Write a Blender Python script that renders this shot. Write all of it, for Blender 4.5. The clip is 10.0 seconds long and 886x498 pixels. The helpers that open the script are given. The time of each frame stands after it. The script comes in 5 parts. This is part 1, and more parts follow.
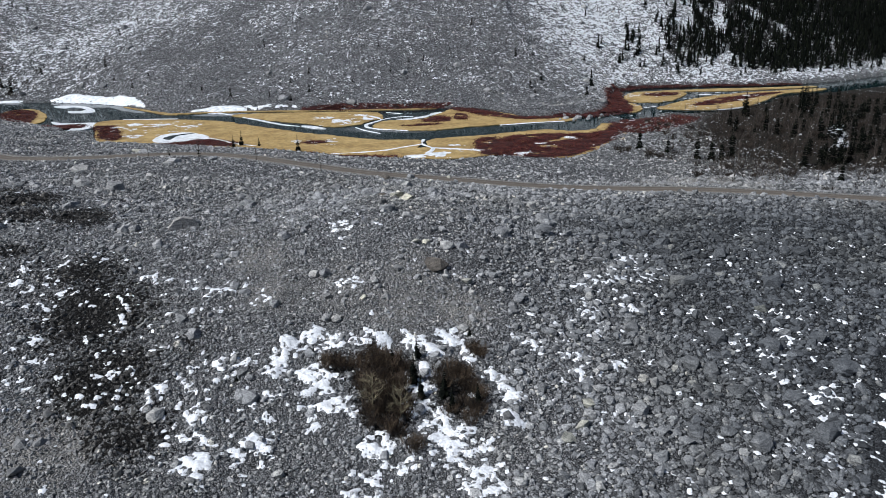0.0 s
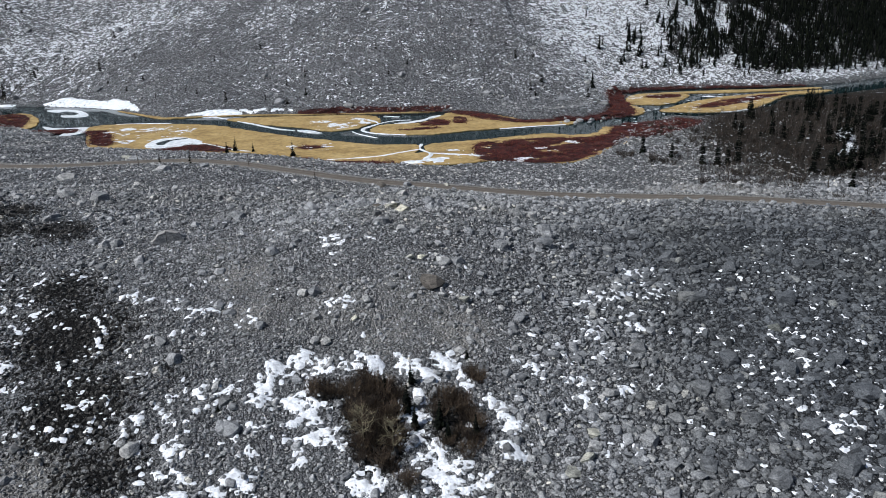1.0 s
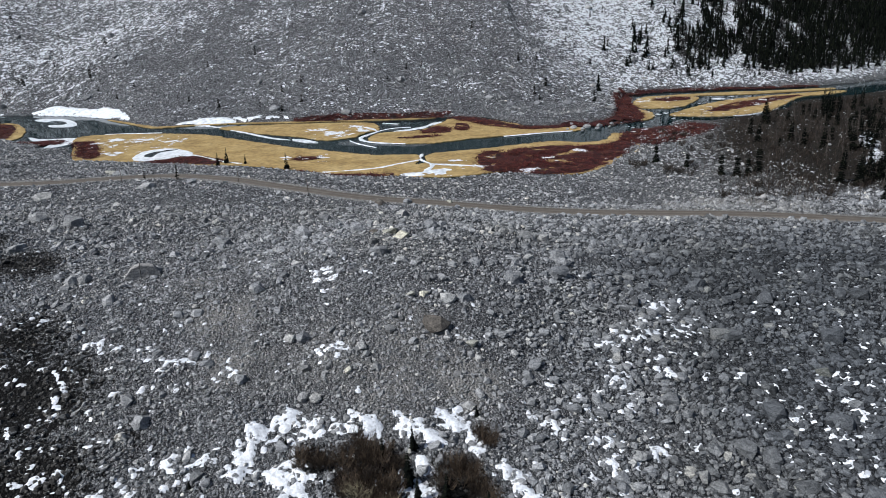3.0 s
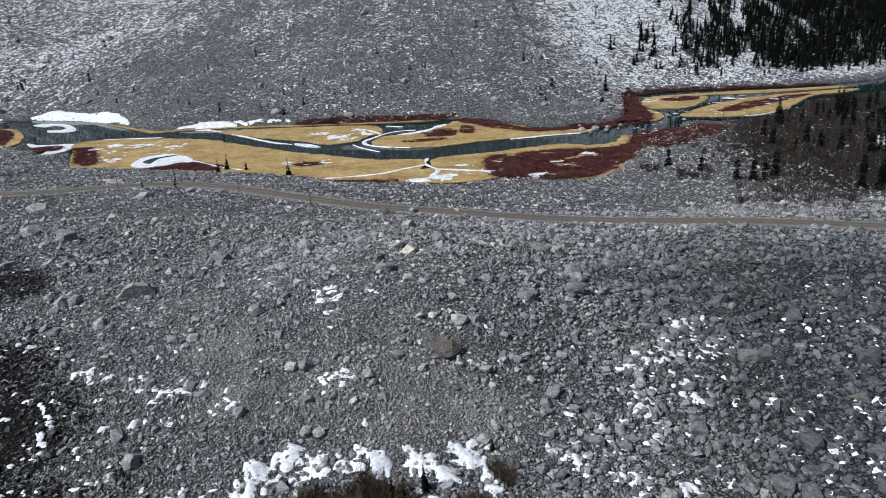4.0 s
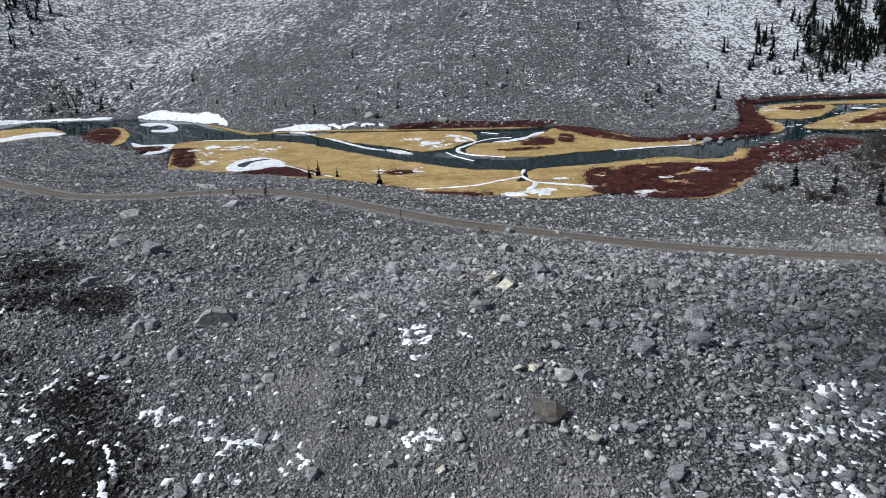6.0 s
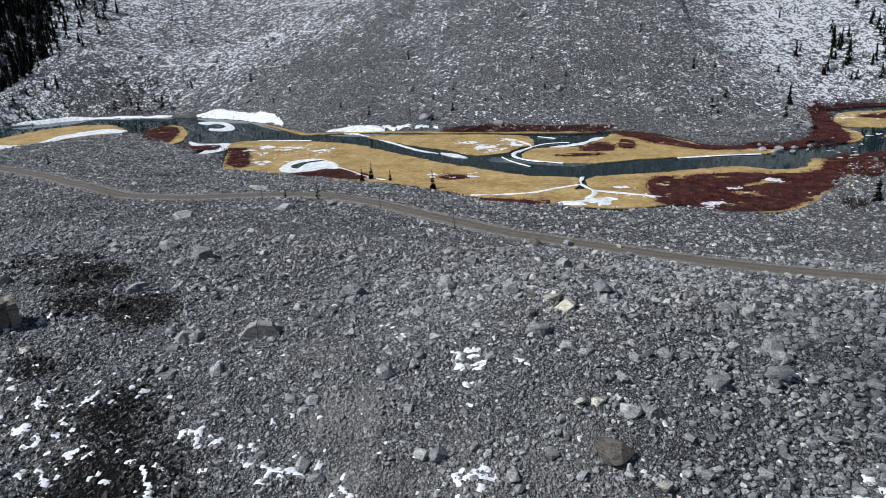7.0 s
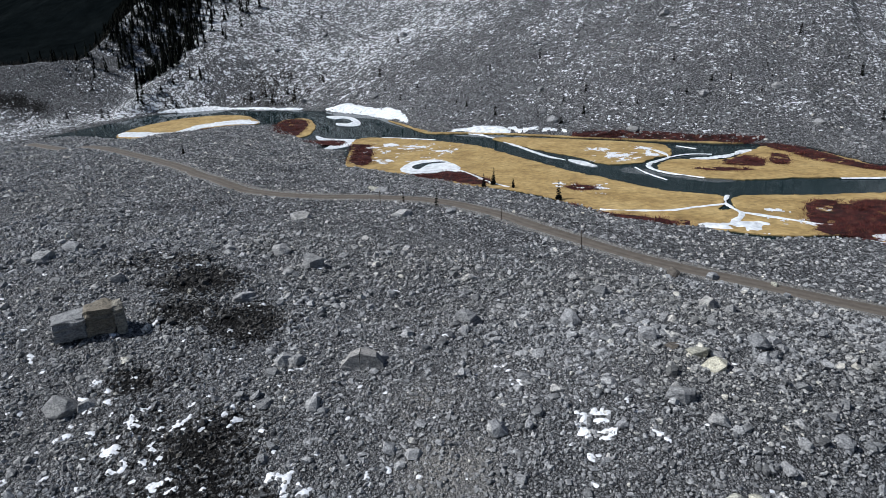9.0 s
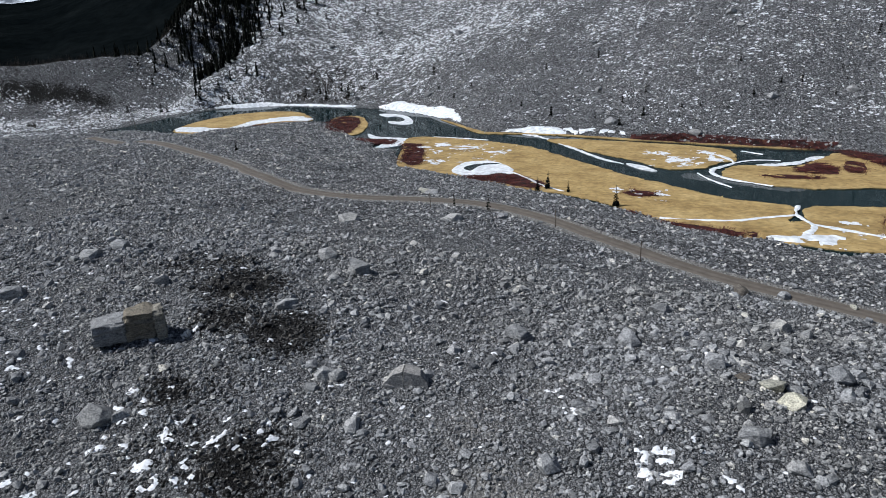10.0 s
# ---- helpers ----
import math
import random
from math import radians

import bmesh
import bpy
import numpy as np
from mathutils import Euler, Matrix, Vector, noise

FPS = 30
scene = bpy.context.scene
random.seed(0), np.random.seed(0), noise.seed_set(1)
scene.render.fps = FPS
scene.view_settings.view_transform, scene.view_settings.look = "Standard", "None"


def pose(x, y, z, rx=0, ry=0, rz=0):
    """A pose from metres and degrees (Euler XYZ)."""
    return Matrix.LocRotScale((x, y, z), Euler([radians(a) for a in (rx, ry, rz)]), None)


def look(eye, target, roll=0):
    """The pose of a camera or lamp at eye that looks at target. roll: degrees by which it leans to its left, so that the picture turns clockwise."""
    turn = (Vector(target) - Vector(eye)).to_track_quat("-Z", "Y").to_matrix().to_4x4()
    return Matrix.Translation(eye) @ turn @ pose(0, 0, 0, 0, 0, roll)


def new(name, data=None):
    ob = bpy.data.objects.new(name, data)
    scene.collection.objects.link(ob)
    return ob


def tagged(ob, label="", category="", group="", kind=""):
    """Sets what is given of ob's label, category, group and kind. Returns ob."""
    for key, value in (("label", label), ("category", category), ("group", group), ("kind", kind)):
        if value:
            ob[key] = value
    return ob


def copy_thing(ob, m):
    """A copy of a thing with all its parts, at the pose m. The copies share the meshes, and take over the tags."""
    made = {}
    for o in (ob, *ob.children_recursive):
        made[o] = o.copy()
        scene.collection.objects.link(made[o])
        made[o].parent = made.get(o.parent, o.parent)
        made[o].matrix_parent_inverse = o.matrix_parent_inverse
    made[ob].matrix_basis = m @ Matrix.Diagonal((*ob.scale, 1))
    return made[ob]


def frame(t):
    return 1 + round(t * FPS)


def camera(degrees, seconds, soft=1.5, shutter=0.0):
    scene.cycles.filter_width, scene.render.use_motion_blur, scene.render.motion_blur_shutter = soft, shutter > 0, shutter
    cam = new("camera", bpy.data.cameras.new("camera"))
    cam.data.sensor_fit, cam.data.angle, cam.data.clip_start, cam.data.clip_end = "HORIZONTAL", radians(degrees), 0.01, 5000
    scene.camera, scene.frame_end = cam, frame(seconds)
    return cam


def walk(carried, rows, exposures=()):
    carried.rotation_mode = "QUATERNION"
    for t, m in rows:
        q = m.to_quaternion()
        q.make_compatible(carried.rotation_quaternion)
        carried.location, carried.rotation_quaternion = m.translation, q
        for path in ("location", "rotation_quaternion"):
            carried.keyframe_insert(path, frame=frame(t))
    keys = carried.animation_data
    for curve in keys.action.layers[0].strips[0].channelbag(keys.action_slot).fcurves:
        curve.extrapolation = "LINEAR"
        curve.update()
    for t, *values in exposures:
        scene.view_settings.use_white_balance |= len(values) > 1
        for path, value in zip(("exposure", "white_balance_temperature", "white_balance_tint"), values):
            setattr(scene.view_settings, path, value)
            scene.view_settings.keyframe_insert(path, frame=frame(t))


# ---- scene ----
cam = camera(65.1, 10.0, soft=0.5)
EXPOSURE = 0.4
PATH = [
    (0, (-1.024, -1.584, 40.945), (-0.922, 0.298, 40.278), -1.5),
    (0.5, (-0.481, 1.1, 41.135), (-0.381, 2.982, 40.468), -1.6),
    (1, (-0.053, 3.796, 41.262), (0.047, 5.679, 40.596), -1.7),
    (1.5, (0.228, 6.57, 41.462), (0.326, 8.453, 40.795), -1.9),
    (2, (0.342, 9.432, 41.581), (0.44, 11.316, 40.915), -2.1),
    (2.5, (0.369, 12.23, 41.758), (0.465, 14.114, 41.093), -2.2),
    (4, (-0.119, 20.595, 42.518), (-0.033, 22.478, 41.849), -2.8),
    (4.5, (-0.436, 23.271, 42.738), (-0.399, 25.156, 42.072), -2.9),
    (5, (-0.734, 25.939, 43.025), (-0.776, 27.825, 42.36), -2.9),
    (5.5, (-1.025, 28.589, 43.27), (-1.125, 30.474, 42.608), -3.0),
    (7, (-2.641, 36.385, 43.576), (-2.947, 38.251, 42.925), -2.9),
    (7.5, (-3.236, 38.933, 43.737), (-3.611, 40.787, 43.088), -2.8),
    (8, (-3.924, 41.393, 43.889), (-4.379, 43.23, 43.241), -2.7),
    (8.5, (-4.676, 43.838, 44.0), (-5.222, 45.65, 43.353), -2.6),
    (9, (-5.503, 46.182, 44.117), (-6.133, 47.967, 43.469), -2.4),
    (9.5, (-6.379, 48.455, 44.158), (-7.076, 50.214, 43.509), -2.3),
    (10, (-7.279, 50.682, 44.172), (-8.041, 52.413, 43.523), -2.2),
]
walk(cam, [(t, look(eye, target, roll)) for t, eye, target, roll in PATH], [(0.0, EXPOSURE, 6060, 10), (10.0, EXPOSURE, 6060, 10)])

# ---- light ----
world = bpy.data.worlds.new("overcast_sky")
scene.world = world
world.use_nodes = True
wt = world.node_tree
sky = wt.nodes.new("ShaderNodeTexSky")
sky.sky_type, sky.sun_disc = "NISHITA", False
sky.sun_elevation, sky.sun_rotation = radians(48), radians(246)
sky.altitude, sky.air_density, sky.dust_density, sky.ozone_density = 1300, 1.0, 5.0, 1.0
wt.nodes["Background"].inputs["Strength"].default_value = 0.05
wt.links.new(sky.outputs["Color"], wt.nodes["Background"].inputs["Color"])
sun = new("sun", bpy.data.lights.new("sun", "SUN"))
sun.data.energy, sun.data.angle, sun.data.color = 3.5, radians(5), (1.0, 0.975, 0.94)
sun.matrix_world = look((-85, -38, 105), (0, 0, 0))


# ---- materials ----
class Mat:
    """A node material with short calls: each returns an output socket."""

    def __init__(self, name, rough=0.9, spec=0.3):
        self.m = bpy.data.materials.new(name)
        self.m.use_nodes = True
        self.t = self.m.node_tree
        self.b = self.t.nodes["Principled BSDF"]
        self.b.inputs["Roughness"].default_value = rough
        self.b.inputs["Specular IOR Level"].default_value = spec

    def put(self, node, key, v):
        if isinstance(v, bpy.types.NodeSocket):
            self.t.links.new(v, node.inputs[key])
        elif v is not None:
            node.inputs[key].default_value = v

    def pos(self):
        return self.t.nodes.new("ShaderNodeNewGeometry").outputs["Position"]

    def island(self):
        return self.t.nodes.new("ShaderNodeNewGeometry").outputs["Random Per Island"]

    def obrandom(self):
        return self.t.nodes.new("ShaderNodeObjectInfo").outputs["Random"]

    def attr(self, name):
        n = self.t.nodes.new("ShaderNodeAttribute")
        n.attribute_name = name
        return n.outputs["Fac"]

    def scaled(self, vec, s):
        n = self.t.nodes.new("ShaderNodeVectorMath")
        n.operation = "MULTIPLY"
        self.put(n, 0, vec)
        n.inputs[1].default_value = s
        return n.outputs[0]

    def noise(self, scale, detail=4.0, rough=0.55, vec=None, warp=0.0):
        n = self.t.nodes.new("ShaderNodeTexNoise")
        self.put(n, "Vector", vec if vec is not None else self.pos())
        n.inputs["Scale"].default_value, n.inputs["Detail"].default_value = scale, detail
        n.inputs["Roughness"].default_value, n.inputs["Distortion"].default_value = rough, warp
        return n.outputs["Fac"]

    def cells(self, scale, out="Distance", vec=None, feature="F1"):
        n = self.t.nodes.new("ShaderNodeTexVoronoi")
        n.feature = feature
        self.put(n, "Vector", vec if vec is not None else self.pos())
        n.inputs["Scale"].default_value = scale
        return n.outputs[out]

    def math(self, op, a, b=None, c=None):
        n = self.t.nodes.new("ShaderNodeMath")
        n.operation = op
        self.put(n, 0, a), self.put(n, 1, b), self.put(n, 2, c)
        return n.outputs[0]

    def step(self, v, lo, hi, a=0.0, b=1.0):
        n = self.t.nodes.new("ShaderNodeMapRange")
        n.interpolation_type = "SMOOTHSTEP"
        self.put(n, "Value", v), self.put(n, "From Min", lo), self.put(n, "From Max", hi)
        self.put(n, "To Min", a), self.put(n, "To Max", b)
        return n.outputs["Result"]

    def ramp(self, v, stops):
        n = self.t.nodes.new("ShaderNodeValToRGB")
        self.put(n, "Fac", v)
        e = n.color_ramp.elements
        while len(e) < len(stops):
            e.new(0.5)
        for el, (p, c) in zip(e, stops):
            el.position, el.color = p, (*c, 1)
        return n.outputs["Color"]

    def mix(self, f, a, b, mode="MIX"):
        n = self.t.nodes.new("ShaderNodeMix")
        n.data_type, n.blend_type = "RGBA", mode
        for key, v in ((0, f), (6, a), (7, b)):
            self.put(n, key, (*v, 1) if isinstance(v, tuple) and len(v) == 3 else v)
        return n.outputs[2]

    def bump(self, h, strength, distance):
        n = self.t.nodes.new("ShaderNodeBump")
        self.put(n, "Height", h)
        n.inputs["Strength"].default_value, n.inputs["Distance"].default_value = strength, distance
        self.put(self.b, "Normal", n.outputs["Normal"])

    def done(self, col, rough=None):
        self.put(self.b, "Base Color", (*col, 1) if isinstance(col, tuple) else col)
        self.put(self.b, "Roughness", rough)
        return self.m


ROCK_STOPS = [(0.0, (0.085, 0.088, 0.091)), (0.2, (0.175, 0.181, 0.186)), (0.6, (0.26, 0.267, 0.274)), (0.9, (0.345, 0.352, 0.356)), (0.98, (0.42, 0.415, 0.395)), (1.0, (0.56, 0.545, 0.49))]


BOULDER_STOPS = [(0.0, (0.18, 0.186, 0.192)), (0.5, (0.25, 0.256, 0.262)), (0.85, (0.31, 0.314, 0.314)), (1.0, (0.37, 0.368, 0.352))]


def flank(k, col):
    """The debris on its eastern flank: blue-grey, darker beds, plus painted vignetting."""
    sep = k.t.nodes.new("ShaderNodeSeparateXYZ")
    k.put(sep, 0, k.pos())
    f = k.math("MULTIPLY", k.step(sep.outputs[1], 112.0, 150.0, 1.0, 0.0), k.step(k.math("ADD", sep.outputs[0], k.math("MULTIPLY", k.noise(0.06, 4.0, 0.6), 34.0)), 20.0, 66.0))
    # tint holds the beds' own tone and the corner falloff put into it
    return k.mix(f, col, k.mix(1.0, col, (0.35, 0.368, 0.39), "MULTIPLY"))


def rock_material(name, per_object, tint=(1, 1, 1)):
    k = Mat(name, 0.9, 0.25)
    r = k.obrandom() if per_object else k.island()
    col = k.ramp(r, BOULDER_STOPS if per_object else ROCK_STOPS)
    patch = k.noise(0.045, 3.0)
    col = k.mix(k.step(patch, 0.45, 0.7), col, k.mix(1.0, col, (1.02, 1.0, 0.95), "MULTIPLY"))
    strata = k.noise(1.6, 6.0, 0.65, k.scaled(k.pos(), (0.7, 0.7, 2.6)), 0.6)
    col = k.mix(1.0, col, k.ramp(strata, [(0.34, (0.55, 0.555, 0.56)), (0.5, (1.0, 1.0, 1.0)), (0.68, (1.3, 1.29, 1.26))]), "MULTIPLY")
    col = k.mix(1.0, col, k.ramp(k.noise(7.0, 4.0, 0.75), [(0.36, (0.4, 0.4, 0.41)), (0.5, (1.0, 1.0, 1.0)), (0.64, (1.45, 1.45, 1.43))]), "MULTIPLY")
    if tint != (1, 1, 1):
        col = k.mix(1.0, col, tint, "MULTIPLY")
    if not per_object:
        lichen = k.step(k.math("ADD", k.attr("stain"), k.math("MULTIPLY", k.math("SUBTRACT", k.noise(1.7, 5.0, 0.72), 0.5), 2.0)), 0.42, 0.56)
        col = k.mix(lichen, col, k.mix(1.0, col, (0.2, 0.19, 0.178), "MULTIPLY"))
        col = k.mix(k.math("MULTIPLY", k.attr("dust"), 0.4), col, (0.27, 0.262, 0.245))
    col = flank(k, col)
    grain = k.math("ADD", k.noise(4.5, 8.0, 0.72), k.math("MULTIPLY", strata, 1.2))
    k.bump(grain, 0.7, 0.09 if per_object else 0.05)
    return k.done(col)


M_RUBBLE = rock_material("limestone_rubble", False)
M_BENCH = rock_material("pale_bench_rubble", False, (1.18, 1.175, 1.165))
M_BOULDER = rock_material("limestone_boulder", True)
M_PALE = rock_material("pale_limestone", True, (1.42, 1.38, 1.17))
M_SPLIT = rock_material("light_grey_limestone", True, (1.28, 1.23, 1.17))
M_BUFF = rock_material("buff_limestone", True, (1.2, 1.1, 0.9))
M_OCHRE = rock_material("ochre_limestone", True, (0.9, 0.78, 0.6))
M_BROWN = rock_material("iron_stained_rock", True, (0.42, 0.37, 0.315))


def ground_material():
    k = Mat("rubble_ground", 0.95, 0.2)
    tones = []
    for scale in (1.1, 3.1, 7.0):
        sep = k.t.nodes.new("ShaderNodeSeparateColor")
        k.put(sep, 0, k.cells(scale, "Color"))
        tones.append(sep.outputs[0])
    tone = k.math("ADD", k.math("MULTIPLY", tones[0], 0.2), k.math("ADD", k.math("MULTIPLY", tones[1], 0.4), k.math("MULTIPLY", tones[2], 0.4)))
    stones = [(0.12, (0.07, 0.072, 0.074)), (0.4, (0.19, 0.195, 0.2)), (0.6, (0.285, 0.291, 0.296)), (0.85, (0.4, 0.402, 0.396))]
    col = k.ramp(tone, stones)
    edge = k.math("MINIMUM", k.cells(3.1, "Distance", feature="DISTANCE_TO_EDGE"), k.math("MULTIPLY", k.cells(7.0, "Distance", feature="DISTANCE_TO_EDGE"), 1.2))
    # crevice shade between the stones, painted in near-black along the cell edges
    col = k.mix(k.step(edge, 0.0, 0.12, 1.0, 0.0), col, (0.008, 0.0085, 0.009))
    far = k.ramp(k.math("ADD", k.math("MULTIPLY", tones[0], 0.55), k.math("MULTIPLY", tones[1], 0.45)), [(0.1, (0.11, 0.115, 0.122)), (0.45, (0.235, 0.243, 0.254)), (0.7, (0.34, 0.348, 0.358)), (0.95, (0.5, 0.505, 0.505))])
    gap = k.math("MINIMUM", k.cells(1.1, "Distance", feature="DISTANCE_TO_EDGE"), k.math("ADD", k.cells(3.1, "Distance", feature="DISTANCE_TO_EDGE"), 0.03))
    # the same painted crevice shade, for the coarser stones of the scree
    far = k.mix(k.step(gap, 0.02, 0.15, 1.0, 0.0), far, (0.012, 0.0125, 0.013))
    col = k.mix(k.attr("scree"), col, far)
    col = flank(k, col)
    dustc = k.mix(1.0, k.mix(k.noise(1.4, 6.0, 0.7), (0.13, 0.127, 0.12), (0.36, 0.35, 0.325)), k.ramp(tones[2], [(0.0, (0.45, 0.45, 0.45)), (1.0, (1.5, 1.5, 1.5))]), "MULTIPLY")
    col = k.mix(k.step(k.math("ADD", k.attr("dust"), k.math("MULTIPLY", k.noise(0.5, 5.0), 0.5)), 0.5, 0.95), col, dustc)
    stain_mask = k.step(k.math("ADD", k.attr("stain"), k.math("MULTIPLY", k.math("SUBTRACT", k.noise(1.7, 5.0, 0.72), 0.5), 2.0)), 0.42, 0.56)
    col = k.mix(stain_mask, col, k.mix(1.0, col, (0.06, 0.056, 0.05), "MULTIPLY"))
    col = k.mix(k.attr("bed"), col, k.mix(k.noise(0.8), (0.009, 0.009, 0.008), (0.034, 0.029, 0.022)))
    cover = k.math("ADD", k.attr("snow"), k.math("MULTIPLY", k.math("SUBTRACT", k.noise(0.07, 4.0, 0.6), 0.5), 0.7))
    cover = k.math("ADD", cover, k.math("MULTIPLY", k.math("SUBTRACT", k.noise(0.3, 3.0, 0.6), 0.5), 0.9))
    flecks = []
    for scale in (0.75, 1.7):
        flat = k.scaled(k.pos(), (0.9, 1.0, 1.0))
        sep = k.t.nodes.new("ShaderNodeSeparateColor")
        k.put(sep, 0, k.cells(scale, "Color", flat))
        ragged_d = k.math("ADD", k.cells(scale, "Distance", flat), k.math("MULTIPLY", k.math("SUBTRACT", k.noise(scale * 3.4, 3.0, 0.65), 0.5), 1.1))
        flecks.append(k.math("SUBTRACT", k.math("MULTIPLY", k.math("SUBTRACT", cover, sep.outputs[0]), 1.5), ragged_d))
    snow = k.step(k.math("MAXIMUM", *flecks), -0.03, 0.05)
    snow = k.math("MULTIPLY", snow, k.step(k.attr("snow"), 0.02, 0.06))
    col = k.mix(snow, col, (0.82, 0.85, 0.88))
    relief = k.math("ADD", k.math("MULTIPLY", k.cells(3.1), -0.8), k.math("MULTIPLY", k.cells(7.0), -0.5))
    k.bump(k.math("ADD", k.math("ADD", relief, k.math("MULTIPLY", k.cells(1.1), k.math("MULTIPLY", k.attr("scree"), -1.6))), k.noise(6.0, 6.0)), 0.9, 0.5)
    return k.done(col, k.step(snow, 0, 1, 0.95, 0.6))


M_GROUND = ground_material()


def plain(name, stops, scale, bump=0.0, dist=0.1, rough=0.85, island=False, detail=5.0, fine=6.0, spec=0.25):
    """A surface with two scales of variation."""
    k = Mat(name, rough, spec)
    f = k.island() if island else k.noise(scale, detail)
    col = k.ramp(f, stops)
    col = k.mix(1.0, col, k.ramp(k.noise(scale * fine, 4.0), [(0.3, (0.7, 0.7, 0.7)), (0.7, (1.25, 1.25, 1.25))]), "MULTIPLY")
    if bump:
        k.bump(k.noise(scale * fine, 6.0), bump, dist)
    return k.done(col)


M_SNOW = plain("old_snow", [(0.3, (0.62, 0.645, 0.68)), (0.6, (0.76, 0.78, 0.8))], 0.6, 0.4, 0.1, 0.55)
M_ICE = plain("river_ice", [(0.3, (0.62, 0.67, 0.7)), (0.65, (0.78, 0.8, 0.82))], 0.12, 0.2, 0.05, 0.4)
M_THIN_ICE = plain("thin_ice", [(0.3, (0.03, 0.042, 0.047)), (0.7, (0.09, 0.105, 0.108))], 0.15, 0.1, 0.05, 0.25)
M_GRASS_BED = plain("meadow_turf", [(0.25, (0.2, 0.13, 0.05)), (0.5, (0.34, 0.24, 0.098)), (0.75, (0.44, 0.325, 0.145))], 0.12, 0.5, 0.2)
M_WILLOW = plain("red_willow_twigs", [(0.0, (0.018, 0.006, 0.006)), (0.5, (0.072, 0.012, 0.013)), (0.85, (0.15, 0.034, 0.028)), (1.0, (0.2, 0.12, 0.055))], 1.0, island=True)
M_LITTER = plain("willow_litter", [(0.35, (0.008, 0.004, 0.0035)), (0.5, (0.036, 0.009, 0.009)), (0.62, (0.075, 0.022, 0.017)), (0.75, (0.13, 0.085, 0.038))], 0.5, 0.8, 0.2)
M_TWIG = plain("bare_twigs", [(0.0, (0.012, 0.009, 0.007)), (0.6, (0.03, 0.023, 0.018)), (1.0, (0.085, 0.066, 0.05))], 1.0, island=True)
M_BROWN_TWIG = plain("brown_twigs", [(0.0, (0.01, 0.008, 0.007)), (0.6, (0.026, 0.021, 0.017)), (1.0, (0.07, 0.056, 0.045))], 1.0, island=True)
M_HOLLOW_TWIG = plain("hollow_brown_twigs", [(0.0, (0.03, 0.021, 0.014)), (0.6, (0.07, 0.05, 0.034)), (1.0, (0.15, 0.112, 0.075))], 1.0, island=True)
M_BARK = plain("grey_brown_bark", [(0.3, (0.05, 0.042, 0.036)), (0.7, (0.12, 0.105, 0.09))], 4.0, 0.5, 0.02)
M_ASPEN = plain("pale_aspen_bark", [(0.3, (0.11, 0.095, 0.06)), (0.7, (0.25, 0.22, 0.145))], 3.0, 0.3, 0.02)
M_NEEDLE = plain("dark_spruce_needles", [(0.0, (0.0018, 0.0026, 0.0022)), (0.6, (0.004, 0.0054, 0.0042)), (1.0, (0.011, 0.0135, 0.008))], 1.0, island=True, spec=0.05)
M_POST = plain("weathered_post", [(0.3, (0.05, 0.04, 0.032)), (0.7, (0.11, 0.09, 0.07))], 3.0)
# the forest's deep self-shade is put into this near-black base colour
M_FOREST = plain("shaded_far_forest", [(0.3, (0.002, 0.003, 0.0035)), (0.6, (0.004, 0.0055, 0.006)), (0.8, (0.008, 0.010, 0.0105))], 0.012, 0.6, 6.0, 1.0, spec=0.0)
M_PEAK = plain("snowy_peak", [(0.35, (0.12, 0.14, 0.17)), (0.5, (0.55, 0.6, 0.66)), (0.7, (0.8, 0.84, 0.88))], 0.012, 0.5, 10.0)


def grass_material():
    k = Mat("golden_sedge", 0.85, 0.2)
    col = k.ramp(k.island(), [(0.0, (0.3, 0.2, 0.076)), (0.4, (0.41, 0.28, 0.105)), (1.0, (0.6, 0.455, 0.2))])
    patch = k.noise(0.11, 6.0, 0.65)
    col = k.mix(1.0, col, k.ramp(patch, [(0.36, (0.46, 0.38, 0.28)), (0.52, (1.0, 0.98, 0.95)), (0.7, (1.2, 1.18, 1.12))]), "MULTIPLY")
    return k.done(col)


M_GRASS = grass_material()


def water_material():
    k = Mat("river_water", 0.06, 0.06)
    k.b.inputs["IOR"].default_value = 1.33
    col = k.mix(k.noise(0.05, 3.0), (0.006, 0.014, 0.016), (0.012, 0.026, 0.029))
    k.bump(k.noise(1.1, 4.0, 0.5, k.scaled(k.pos(), (1.0, 0.5, 1.0))), 0.03, 0.05)
    return k.done(col)


def road_material():
    k = Mat("gravel_road", 0.9, 0.25)
    across = k.attr("across")
    lanes = k.math("ABSOLUTE", k.math("SUBTRACT", k.math("ABSOLUTE", across), 0.36))
    col = k.mix(k.step(k.math("ADD", lanes, k.math("MULTIPLY", k.noise(0.5, 4.0), 0.25)), 0.14, 0.4), (0.098, 0.084, 0.069), (0.122, 0.107, 0.09))
    col = k.mix(k.step(k.math("ABSOLUTE", across), 0.72, 1.0), col, (0.18, 0.168, 0.15))
    col = k.mix(1.0, col, k.ramp(k.noise(0.8, 7.0, 0.7), [(0.3, (0.75, 0.75, 0.75)), (0.7, (1.2, 1.2, 1.2))]), "MULTIPLY")
    k.bump(k.noise(5.0, 6.0), 0.5, 0.08)
    return k.done(col)


M_WATER, M_ROAD = water_material(), road_material()


# ---- numbers of the plan ----
def smooth(a, b, v):
    t = np.clip((v - a) / (b - a), 0, 1)
    return t * t * (3 - 2 * t)


def lattice(ix, iy, seed):
    h = (ix * 374761393 + iy * 668265263 + seed * 974711) & 0x7FFFFFFF
    h = ((h ^ (h >> 13)) * 1274126177) & 0x7FFFFFFF
    return ((h ^ (h >> 16)) & 0xFFFF) / 65535.0


